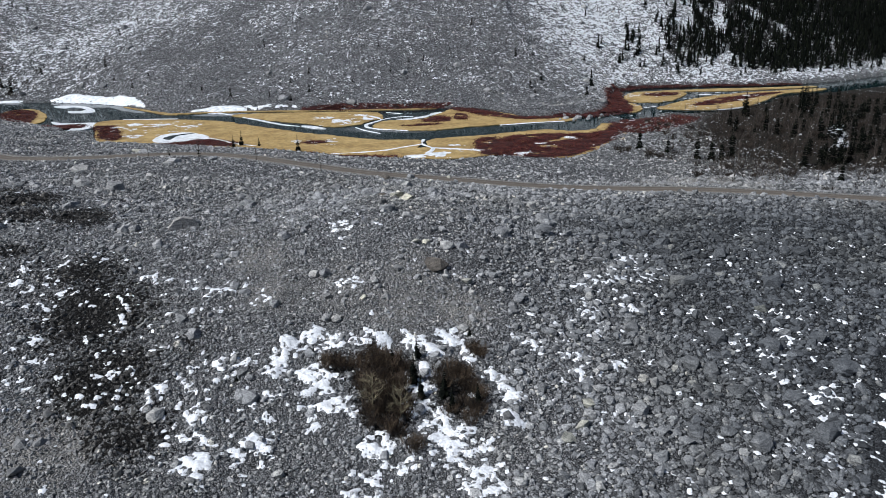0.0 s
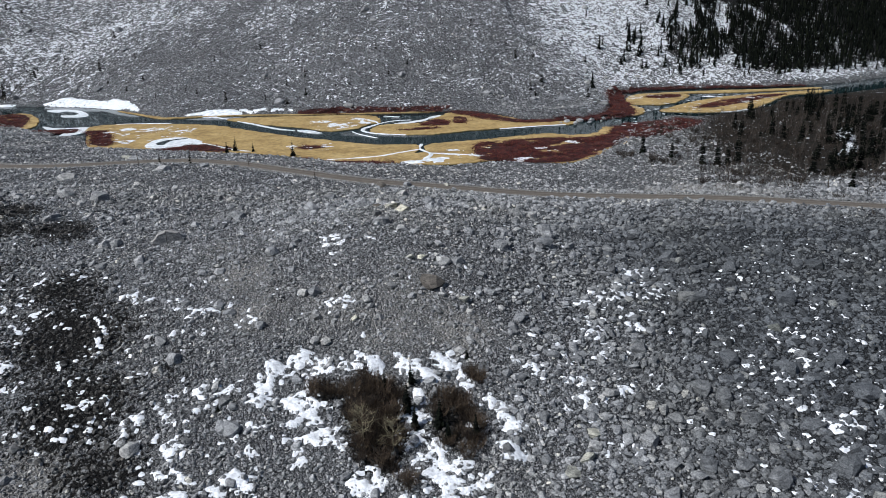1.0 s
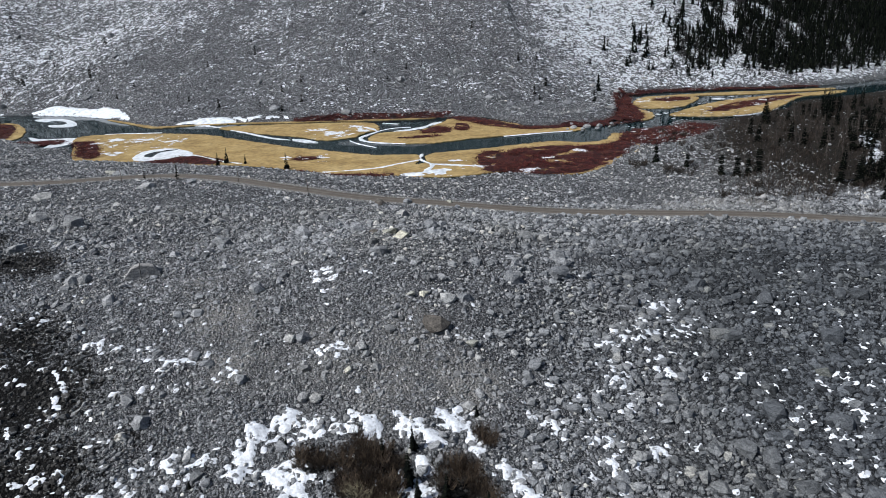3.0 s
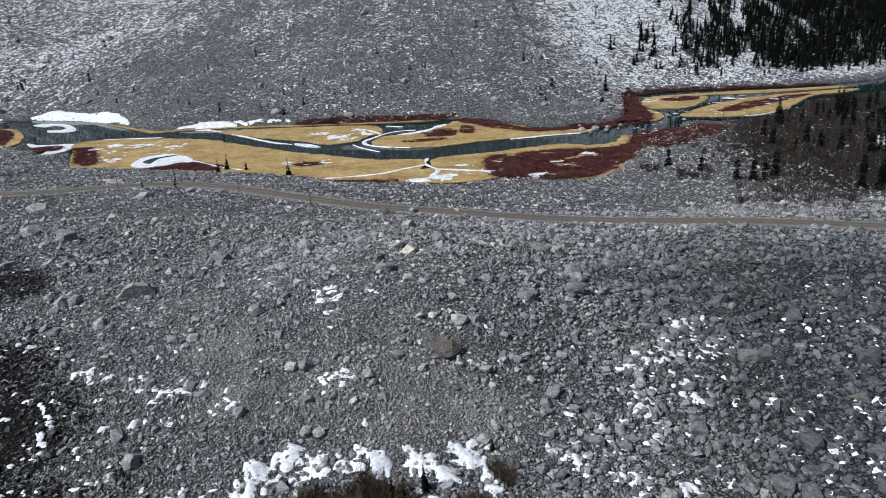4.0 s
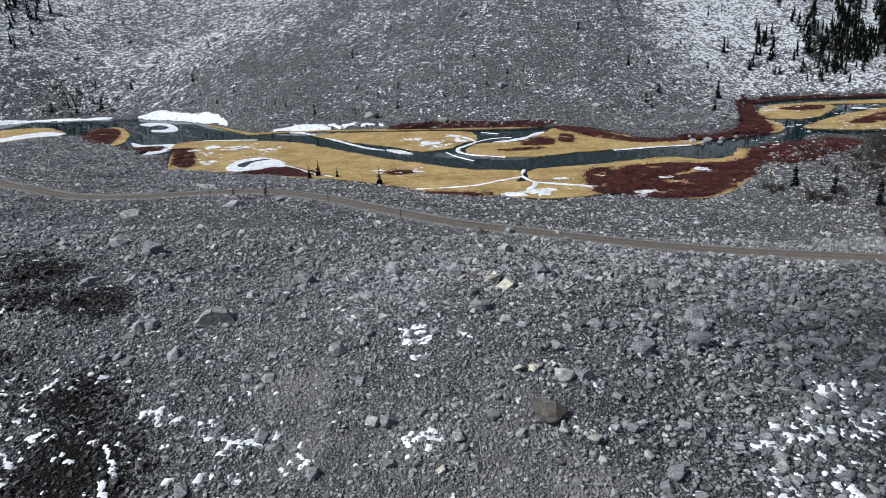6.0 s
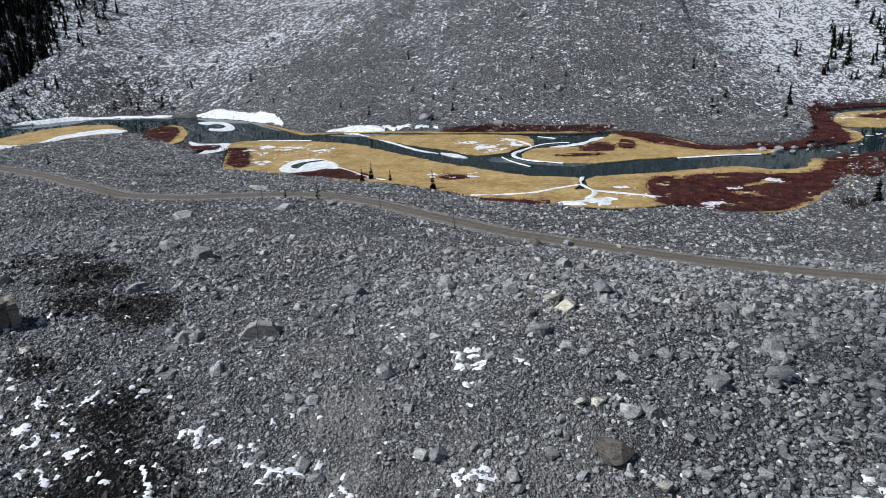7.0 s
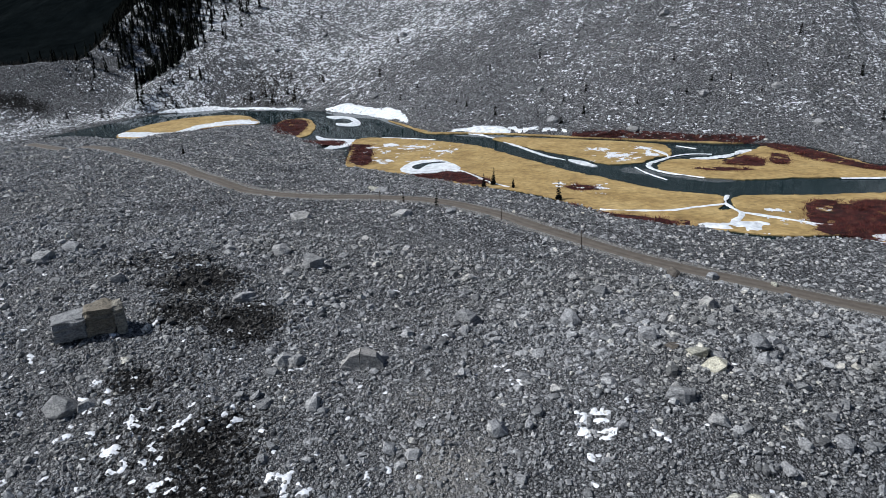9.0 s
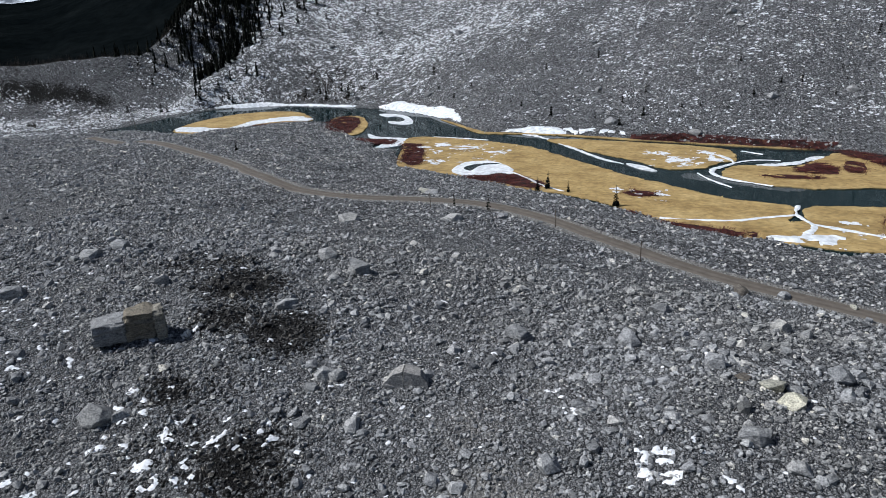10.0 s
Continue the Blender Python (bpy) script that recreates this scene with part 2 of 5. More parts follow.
def vnoise(x, y, seed=0, octaves=3):
    """Value noise, 0 to 1, one cell a metre."""
    x, y, total, amp, norm = np.asarray(x, float), np.asarray(y, float), 0.0, 1.0, 0.0
    for o in range(octaves):
        ix, iy = np.floor(x).astype(np.int64), np.floor(y).astype(np.int64)
        fx, fy = x - ix, y - iy
        fx, fy = fx * fx * (3 - 2 * fx), fy * fy * (3 - 2 * fy)
        a, b = lattice(ix, iy, seed + o), lattice(ix + 1, iy, seed + o)
        c, d = lattice(ix, iy + 1, seed + o), lattice(ix + 1, iy + 1, seed + o)
        total = total + amp * (a + (b - a) * fx + (c - a) * fy + (a - b - c + d) * fx * fy)
        norm += amp
        amp, x, y = amp * 0.5, x * 2.03 + 17.1, y * 2.03 + 5.7
    return total / norm


SHORE = np.array([(-600, 120), (-330, 225), (-250, 268), (-246, 274), (-227, 271), (-198, 271), (-194, 285), (-189, 303), (-181.6, 309), (-174, 311), (-165, 304), (-155, 292), (-146, 283), (-139, 277), (-128, 269), (-125, 261), (-115, 260), (-102, 236), (-84, 231), (-62, 221), (-45, 216), (-25, 204), (-18, 196), (-3, 193), (11, 188), (27, 193), (45, 185), (55, 195), (70, 225.5), (86.7, 241.5), (96.8, 257), (110, 254), (121.5, 255), (138, 264), (160, 285), (200, 300), (300, 350), (600, 480)], float)
FOOT = np.array([(-600, 100), (-400, 190), (-318, 240), (-290, 262), (-276, 290), (-262, 335), (-231, 359), (-200, 358), (-171, 352), (-141, 341), (-128, 328), (-107, 306), (-97, 297), (-69, 298), (-30, 292), (12, 288), (32, 284), (44, 262), (60, 254), (66, 257), (74, 263), (84, 280), (91, 306), (101, 327), (122, 333), (145, 331), (167, 327.5), (183, 327), (215, 335), (260, 358), (400, 440), (700, 560)], float)
ROAD = np.array([(-230, 236), (-210.4, 228.4), (-183, 217.8), (-164, 211), (-140, 202), (-113, 187), (-98, 181.5), (-84, 181.2), (-72, 184.4), (-57, 186), (-42, 179.7), (-30.5, 171.4), (-20, 165), (-8, 158.5), (5, 153.8), (15, 150.5), (25, 148.2), (39, 145.4), (58, 140.7), (80, 134), (98, 130), (130, 124), (180, 118)], float)
HUMMOCKS = [
    [-0.2, -0.6, -0.3, -0.3, -2.8, -2.8, 0.0, -3.7, -3.0, -0.8],
    [0.1, 1.2, 1.8, 0.2, 1.4, -0.1, -2.6, 2.0, -2.1, -1.6],
    [1.0, 1.7, 2.8, 2.9, 2.6, 8.1, -2.0, 2.0, 0.7, -0.5],
    [1.5, 1.4, 3.0, 1.7, -1.2, 2.8, 0.3, 0.2, 0.6, 0.1],
    [0.9, 0.3, 0.7, 2.0, 1.7, 0.4, -0.5, 0.7, 0.2, 0.2],
    [0.1, 0.6, 1.7, 1.0, 0.4, 0.7, 0.1, 0.1, -0.1, 0.6],
    [0.3, 0.2, -0.3, 0.1, -1.0, -1.5, -0.1, 0.0, -0.0, 0.6],
]


def shore(x):
    return np.interp(x, SHORE[:, 0], SHORE[:, 1])


def foot(x):
    return np.interp(x, FOOT[:, 0], FOOT[:, 1])


def hill(x, y):
    """The slide's near lobe: a shelf on the left and broad hummocks."""
    z = 8.5 / (1 + np.exp(np.clip((x + 85) / 18, -30, 30))) * np.clip((shore(x) - y) / 110, 0, 1) ** 0.7
    for j, row in enumerate(HUMMOCKS):
        for i, h in enumerate(row):
            z = z + h * np.exp(-((x + 116 - 24 * i) ** 2 + (y - 48 - 28 * j) ** 2) / 800.0)
    return z


def road_offset(x, y):
    """Distance from the road's middle line, and the point on it."""
    best, bx, by = np.full(np.shape(x), 1e9), np.zeros(np.shape(x)), np.zeros(np.shape(x))
    for (ax, ay), (cx, cy) in zip(ROAD[:-1], ROAD[1:]):
        ux, uy = cx - ax, cy - ay
        t = np.clip(((x - ax) * ux + (y - ay) * uy) / (ux * ux + uy * uy), 0, 1)
        px, py = ax + t * ux, ay + t * uy
        d = np.hypot(x - px, y - py)
        near = d < best
        best, bx, by = np.where(near, d, best), np.where(near, px, bx), np.where(near, py, by)
    return best, bx, by


def rise(x, y):
    """The far talus slope above the river."""
    near, far = foot(x), sum(foot(x + o) for o in (-75, -50, -25, 0, 25, 50, 75)) / 7
    t = smooth(0, 45, y - near)
    d = (y - near * (1 - t) - far * t) * 0.86
    d = np.where(y > near, np.maximum(d, 0.12 * (y - near)), d)
    bend = np.full(np.shape(d), 1e9)
    for o in range(-40, 41, 4):
        bend = np.minimum(bend, np.hypot(np.clip(y - foot(x + o), 0, None), o))
    east = smooth(40, 60, x) * smooth(190, 160, x)
    d = np.where(d > 0, d * (1 - east) + np.minimum(d, bend) * east, d)
    up = np.clip(d, 0, None)
    z = 0.2 + 0.42 * np.clip(up - 34 * smooth(-258, -285, x) * smooth(105, 48, up), 0, None) + 0.0006 * up * up + 0.02 * up
    s = (x + 306) * 0.72 + (y - 360) * 0.69 + 13
    top = 27 + 0.85 * np.clip(s, 0, None) - 0.03 * np.clip(-s, 0, 200)
    top = top - 0.16 * np.clip(d - 78, 0, 260) * smooth(30, -5, s)
    z = np.minimum(z, top)
    z = z + smooth(3, 30, up) * (3.0 * (vnoise(x / 34, y / 34, 5) - 0.5) + 1.2 * (vnoise(x / 7, y / 7, 9) - 0.5))
    return z, d


def height(x, y):
    x, y = np.asarray(x, float), np.asarray(y, float)
    s = shore(x) - y + 5.0 * (vnoise(x / 6, y / 6, 3) - 0.5)
    h = np.maximum(hill(x, y) + 1.0 * np.clip((x - 105) / 30, 0, 1), np.where(y > 120, 0.35, -20))
    h = h + smooth(2, 25, s) * (1.1 * (vnoise(x / 9, y / 9, 1) - 0.5) + 1.0 * (vnoise(x / 2.9, y / 2.9, 2, 2) - 0.5))
    rd, px, py = road_offset(x, y)
    bank = np.maximum(hill(px, py), 0.5) + 0.35
    w = smooth(6.6, 3.0, rd)
    h = h * (1 - w) + bank * w
    w = np.maximum(smooth(-3, 4, s), smooth(-254, -267, x))
    z = -0.8 * (1 - w) + h * w
    r, d = rise(x, y)
    w = smooth(-4, 2, d + 3.0 * (vnoise(x / 5, y / 5, 4) - 0.5))
    return z * (1 - w) + r * w


def blobs(x, y, spots):
    """Soft round zones: rows of x, y, radius, weight."""
    v = np.zeros(np.shape(x))
    for a, b, r, w in spots:
        v = np.maximum(v, w * np.exp(-((x - a) ** 2 + (y - b) ** 2) / (r * r)))
    return v


DARK = [(-41, 81, 10, 0.78), (-36, 69.5, 8, 0.8), (-45, 90, 8, 0.68), (-67, 119, 8, 0.85), (-62, 110, 6, 0.7), (-54, 110.5, 7, 0.85), (-74, 126, 6, 0.65), (-58, 96, 4, 0.7), (-51, 90, 9, 0.5), (-31, 62, 7, 0.66), (-44, 75, 7, 0.5), (-28, 74, 8, 0.42), (-79, 123, 10, 0.52), (-54, 99, 8, 0.42), (-4.2, 70, 4.2, 1.1), (-4.2, 66, 3.4, 1.1), (-4, 63, 2.2, 0.9), (4.2, 68, 3.6, 1.0), (-10, 71.6, 2.2, 0.8), (6.8, 75, 1.6, 0.8), (105, 118, 16, 0.6), (-312, 314, 8, 0.7), (-321, 311, 8, 0.8), (-330, 305, 9, 0.85), (-339, 299, 9, 0.85), (-348, 293, 9, 0.85), (-358, 286, 10, 0.85), (-370, 278, 11, 0.85), (-384, 268, 12, 0.85), (-70, 140, 12, 0.3), (-24, 100, 12, 0.25)]
DUST = [(-22, 92, 7, 0.6), (-20, 84, 6, 0.55), (-27, 101, 6, 0.5), (-24, 110, 6, 0.4), (-9, 85, 9, 0.5), (-3, 81, 8, 0.55), (-15, 84, 8, 0.42), (6, 82, 6, 0.65), (-18, 89, 8, 0.42), (-38, 61, 9, 0.4), (0, 88, 9, 0.5), (55, 149, 5, 0.7), (63, 149.5, 5.5, 0.75), (71, 148.5, 5.5, 0.75), (78, 144, 6, 0.7), (90, 138, 5, 0.6), (-38, 60, 9, 0.6), (-35, 120, 10, 0.35), (-45, 150, 12, 0.35)]
DRIFTS = [(-15.3, 74.9, 2.2, 0.9), (-12.7, 76.2, 2.2, 1.0), (-10.6, 75.6, 2.2, 1.0), (-7.2, 76.0, 2.0, 1.0), (-4.4, 75.3, 2.0, 1.0), (-0.8, 75.9, 2.2, 1.0), (3.9, 77.0, 2.2, 1.0), (5.2, 74.4, 2.0, 1.0), (1.8, 74.6, 1.8, 1.0), (-0.4, 68.8, 1.7, 1.0), (0.9, 71.2, 1.5, 1.0), (-0.6, 66.2, 2.0, 1.0), (0.8, 64.2, 2.4, 1.0), (5.4, 67.6, 1.0, 0.9), (2.8, 61.2, 3.4, 0.95), (-4.6, 60.4, 2.4, 0.95), (-2.0, 58.6, 2.4, 0.85), (6.0, 61.2, 3.0, 0.9), (9.0, 71.0, 2.0, 0.9), (10.2, 67.6, 2.2, 0.95), (10.0, 64.5, 2.2, 0.9), (-16.3, 72.3, 3.4, 0.85), (-12.1, 69.0, 3.4, 0.9), (-10.0, 65.8, 3.4, 0.9), (-12.4, 64.2, 3.0, 0.8), (-16.7, 65.7, 4.0, 0.76), (-18.4, 61.0, 4.0, 0.74), (-23.2, 59.0, 5.0, 0.72), (-25.4, 63.8, 5.0, 0.68), (-21.9, 70.7, 5.0, 0.66), (-6.0, 55.6, 3.0, 0.75), (-30, 84, 7, 0.46), (-37, 86, 6, 0.48), (-51, 85, 7, 0.47), (-48, 76, 7, 0.42), (-38, 76, 7, 0.44), (-32, 68, 7, 0.56)]
STREAKS = [(26, 90, 5, 0.72), (37, 96, 5, 0.7), (33.5, 99, 5, 0.7), (28.5, 88, 4, 0.72), (24, 84, 4, 0.66), (30, 94, 4, 0.7), (48, 77, 7, 0.62), (43, 73, 6, 0.64), (46, 63, 7, 0.62), (20, 74, 5, 0.56), (14, 76, 4, 0.6), (50, 82, 6, 0.5), (2.7, 59.7, 4, 0.9), (5, 56, 5, 0.8), (-54, 89, 6, 0.48), (-60, 91, 4, 0.5), (-48, 92.5, 5, 0.5), (-20, 108, 4, 0.5), (-10, 100, 3.5, 0.6), (-93, 104, 5, 0.55), (35, 101, 5, 0.6), (-9.5, 85.3, 2.2, 0.6), (-20, 83, 3, 0.5), (100, 112, 8, 0.62), (108, 124, 9, 0.6)]


def right_wood(x, y):
    d = (y - foot(x)) * 0.86
    az = np.degrees(np.arctan2(x, y))
    n, m = vnoise(x / 16, y / 16, 51) - 0.5, vnoise(x / 9, y / 22, 54) - 0.5
    deep = 0.9 * smooth(-8, 12, d - np.clip(84 - 7.0 * (az - 24.7), 14, 200) + 26 * m + 12 * n)
    return np.maximum(deep, 0.75 * smooth(13, 21, az + 6 * n) * smooth(5, 18, d) * smooth(-0.12, 0.1, m + 0.02 * (az - 20.5)))


def left_wood(x, y):
    d = (y - foot(x)) * 0.86
    az = np.degrees(np.arctan2(x + 7, y - 51))
    n, m = vnoise(x / 20, y / 20, 52) - 0.5, vnoise(x / 10, y / 14, 55) - 0.5
    side = (x + 306) * 0.72 + (y - 360) * 0.69 + 13
    slope = smooth(-262, -278, x + 22 * n) * smooth(350, 364, y + 20 * m)
    core = 0.6 * slope * smooth(9, 22, side) * smooth(-0.32, 0.0, m)
    edge = 0.08 * slope * smooth(0, 6, side) + 0.03 * smooth(-225, -250, x) * smooth(8, 16, d)
    return np.maximum(np.maximum(core, edge), 0.05 * smooth(-36, -41, az) * smooth(0.0, 0.25, m) * smooth(-52, -50, az))


def zones(x, y):
    """Lichen, dust, river bed, darker ground in the woods and far snow."""
    stain, dust = blobs(x, y, DARK), blobs(x, y, DUST)
    rd, px, py = road_offset(x, y)
    dust = np.maximum(dust, 1.0 * smooth(3.8, 2.0, rd))
    bed = smooth(-1, -4, shore(x) - y) * smooth(1, -2, (y - foot(x))) * smooth(-266, -256, x)
    r, d = rise(x, y)
    cover = 0.24 + 0.22 * smooth(-10, 50, -x - 170 + 0.9 * d + 30 * (vnoise(x / 18, y / 18, 23) - 0.5)) + 0.4 * smooth(45, 100, x) + 0.1 * smooth(20, 75, d) + 0.3 * (vnoise(x / 30, y / 22, 21) - 0.5)
    cover = cover + 0.2 * smooth(-230, -270, x) * smooth(46, 28, d)
    off = (x + 306) * 0.72 + (y - 360) * 0.69 + 13
    cover = cover * (1 - 0.75 * smooth(50, -30, off + 30 * (vnoise(x / 15, y / 15, 57) - 0.5)) * smooth(24, 45, d))
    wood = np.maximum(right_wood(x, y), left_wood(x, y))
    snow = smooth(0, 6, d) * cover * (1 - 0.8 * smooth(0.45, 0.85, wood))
    # stain and bed also darken the ground under the spruces and riverside brush
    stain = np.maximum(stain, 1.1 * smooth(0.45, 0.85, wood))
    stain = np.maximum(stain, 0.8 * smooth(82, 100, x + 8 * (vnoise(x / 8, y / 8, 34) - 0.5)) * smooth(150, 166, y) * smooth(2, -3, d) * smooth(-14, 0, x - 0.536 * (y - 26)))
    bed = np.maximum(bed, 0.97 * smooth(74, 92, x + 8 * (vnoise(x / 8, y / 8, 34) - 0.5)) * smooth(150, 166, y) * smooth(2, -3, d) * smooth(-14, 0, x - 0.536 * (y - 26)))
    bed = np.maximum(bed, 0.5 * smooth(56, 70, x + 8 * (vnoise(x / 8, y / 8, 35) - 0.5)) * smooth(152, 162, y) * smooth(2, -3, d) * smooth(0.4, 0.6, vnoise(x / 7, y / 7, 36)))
    right = smooth(60, 90, x) * smooth(150, 165, y) * (1 - smooth(0, 5, d))
    snow = np.maximum(snow, right * (0.17 + 0.3 * (vnoise(x / 15, y / 15, 33) - 0.5)))
    snow = np.maximum(snow, blobs(x, y, [(-344, 289, 8, 0.62), (-324, 298, 9, 0.6), (-300, 290, 13, 0.55), (-355, 284, 9, 0.62), (-312, 306, 7, 0.55)]))
    west = smooth(-255, -275, x) * smooth(-12, 0, y - shore(x)) * (1 - smooth(0, 5, d))
    snow = np.maximum(snow, west * 0.45)
    return stain, dust, bed, np.clip(snow, 0, 1), np.maximum(0.85 * smooth(0, 5, d), 0.75 * smooth(150, 164, y) * smooth(60, 45, x))


# ---- mesh helpers ----
def mesh_np(name, verts, tris, material=None, smooth_faces=False, attrs=None):
    me = bpy.data.meshes.new(name)
    verts, tris = np.asarray(verts, np.float32), np.asarray(tris, np.int32)
    k = tris.shape[1]
    me.vertices.add(len(verts))
    me.vertices.foreach_set("co", verts.ravel())
    me.loops.add(tris.size)
    me.loops.foreach_set("vertex_index", tris.ravel())
    me.polygons.add(len(tris))
    me.polygons.foreach_set("loop_start", np.arange(0, tris.size, k, dtype=np.int32))
    me.polygons.foreach_set("use_smooth", np.full(len(tris), smooth_faces))
    for key, v in (attrs or {}).items():
        me.attributes.new(key, "FLOAT", "POINT").data.foreach_set("value", np.asarray(v, np.float32))
    if material:
        me.materials.append(material)
    me.update(calc_edges=True)
    return me


def part(name, bm, material, parent=None, label=""):
    me = bpy.data.meshes.new(name)
    bm.to_mesh(me)
    bm.free()
    me.materials.append(material)
    ob = new(name, me)
    ob.parent = parent
    return tagged(ob, label)


def grid_mesh(name, xs, ys, material, attrs=True, lift=None):
    gx, gy = np.meshgrid(xs, ys)
    gz = height(gx, gy) if lift is None else lift(gx, gy)
    v = np.stack([gx.ravel(), gy.ravel(), gz.ravel()], 1)
    n, m = len(xs), len(ys)
    i = (np.arange(m - 1)[:, None] * n + np.arange(n - 1)[None]).ravel()
    f = np.stack([i, i + 1, i + n + 1, i + n], 1)
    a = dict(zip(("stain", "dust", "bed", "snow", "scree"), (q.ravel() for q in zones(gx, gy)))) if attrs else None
    return v, f, a


def steps(*runs):
    """Grid lines: runs of (start, end, spacing)."""
    out = [np.arange(a, b, s) for a, b, s in runs]
    return np.concatenate(out + [[runs[-1][1]]])


def growing(a, b, s, k=1.25):
    out = []
    while a < b:
        out.append(a)
        a, s = a + s, s * k
    return np.array(out + [b])


# ---- ground ----
xs = np.concatenate([-growing(420, 2600, 6)[::-1], steps((-414, -140, 3.0), (-140, 104, 1.25), (104, 402, 3.0)), growing(408, 2600, 6)])
ys = np.concatenate([-growing(-36, 1500, 2)[::-1], steps((38, 210, 1.25), (210, 460, 2.0)), growing(464, 1500, 5)])
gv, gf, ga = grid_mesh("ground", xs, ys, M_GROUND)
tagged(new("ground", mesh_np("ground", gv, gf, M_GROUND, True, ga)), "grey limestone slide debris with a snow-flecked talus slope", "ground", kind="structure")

# ---- water ----
wx, wy = np.linspace(-420, 420, 60), np.linspace(150, 420, 40)
wv, wf, _ = grid_mesh("water", wx, wy, M_WATER, False, lambda a, b: np.zeros_like(a))
tagged(new("water", mesh_np("water", wv, wf, M_WATER)), "still dark teal river water between the meadows", "river", kind="structure")


# ---- road ----
def spline(pts, per=8, closed=False):
    """Catmull-Rom through the points."""
    p, n, out = [Vector((*q, 0)) if len(q) == 2 else Vector(q) for q in pts], len(pts), []
    last = n if closed else n - 1
    for i in range(last):
        a, b, c, d = (p[(i + k) % n] if closed else p[min(max(i + k, 0), n - 1)] for k in (-1, 0, 1, 2))
        for j in range(per):
            t = j / per
            out.append(0.5 * (2 * b + (c - a) * t + (2 * a - 5 * b + 4 * c - d) * t * t + (3 * b - a - 3 * c + d) * t ** 3))
    if not closed:
        out.append(p[-1])
    return out


def ribbon(name, pts, halfwidth, across, lift, material, wobble=0.0, per=8):
    line = spline(pts, per)
    vs, at = [], []
    for i, p in enumerate(line):
        d = (line[min(i + 1, len(line) - 1)] - line[max(i - 1, 0)]).normalized()
        nrm = Vector((-d.y, d.x, 0))
        for c in across:
            q = p + nrm * (halfwidth * c * (1 + wobble * (noise.noise(p * 0.2) + 0.6 * noise.noise(p * 0.9 + Vector((c * 3, 0, 0))))))
            vs.append((q.x, q.y, 0)), at.append(c)
    vs = np.array(vs)
    vs[:, 2] = lift(vs[:, 0], vs[:, 1], np.array(at))
    k = len(across)
    f = [(i * k + j, (i + 1) * k + j, (i + 1) * k + j + 1, i * k + j + 1) for i in range(len(line) - 1) for j in range(k - 1)]
    return mesh_np(name, vs, np.array(f)[:, ::-1], material, True, {"across": at})


road_me = ribbon("road", [tuple(q) for q in ROAD], 2.0, np.linspace(-1, 1, 9), lambda x, y, c: height(x, y) + 0.10 - 0.22 * np.abs(c) ** 6, M_ROAD, 0.06)
tagged(new("road", road_me), "graded grey-brown gravel road across the debris", "road", kind="structure")


# ---- rocks ----
def arrays(bm):
    bmesh.ops.triangulate(bm, faces=list(bm.faces))
    bm.verts.index_update()
    v = np.array([tuple(q.co) for q in bm.verts])
    f = np.array([[q.index for q in fc.verts] for fc in bm.faces])
    bm.free()
    return v, f


def worn(n, seed, bulge=(2.8, 6.0)):
    """A worn block with blunt corners: the hull of points spread over a rounded box."""
    rnd = random.Random(seed)
    bm = bmesh.new()
    dims = (0.5, rnd.uniform(0.33, 0.46), rnd.uniform(0.24, 0.4))
    p, turn = rnd.uniform(*bulge), Euler([rnd.uniform(0, 6.28) for _ in range(3)]).to_matrix()
    for i in range(n):
        z = 1 - (2 * i + 1) / n
        a, r = 2.39996 * i, math.sqrt(1 - z * z)
        v = turn @ Vector((r * math.cos(a), r * math.sin(a), z)) + Vector([rnd.uniform(-0.36, 0.36) for _ in range(3)])
        v = v / sum(abs(c) ** p for c in v) ** (1 / p) * rnd.uniform(0.84, 1.04)
        bm.verts.new([c * d for c, d in zip(v, dims)])
    bmesh.ops.convex_hull(bm, input=list(bm.verts))
    bmesh.ops.delete(bm, geom=[v for v in bm.verts if not v.link_faces], context="VERTS")
    return bm


FINE = [arrays(worn(13, 100 + i)) for i in range(28)]
COARSE = [arrays(worn(9, 200 + i)) for i in range(28)]
CHIPS = [arrays(worn(7, 300 + i)) for i in range(20)]


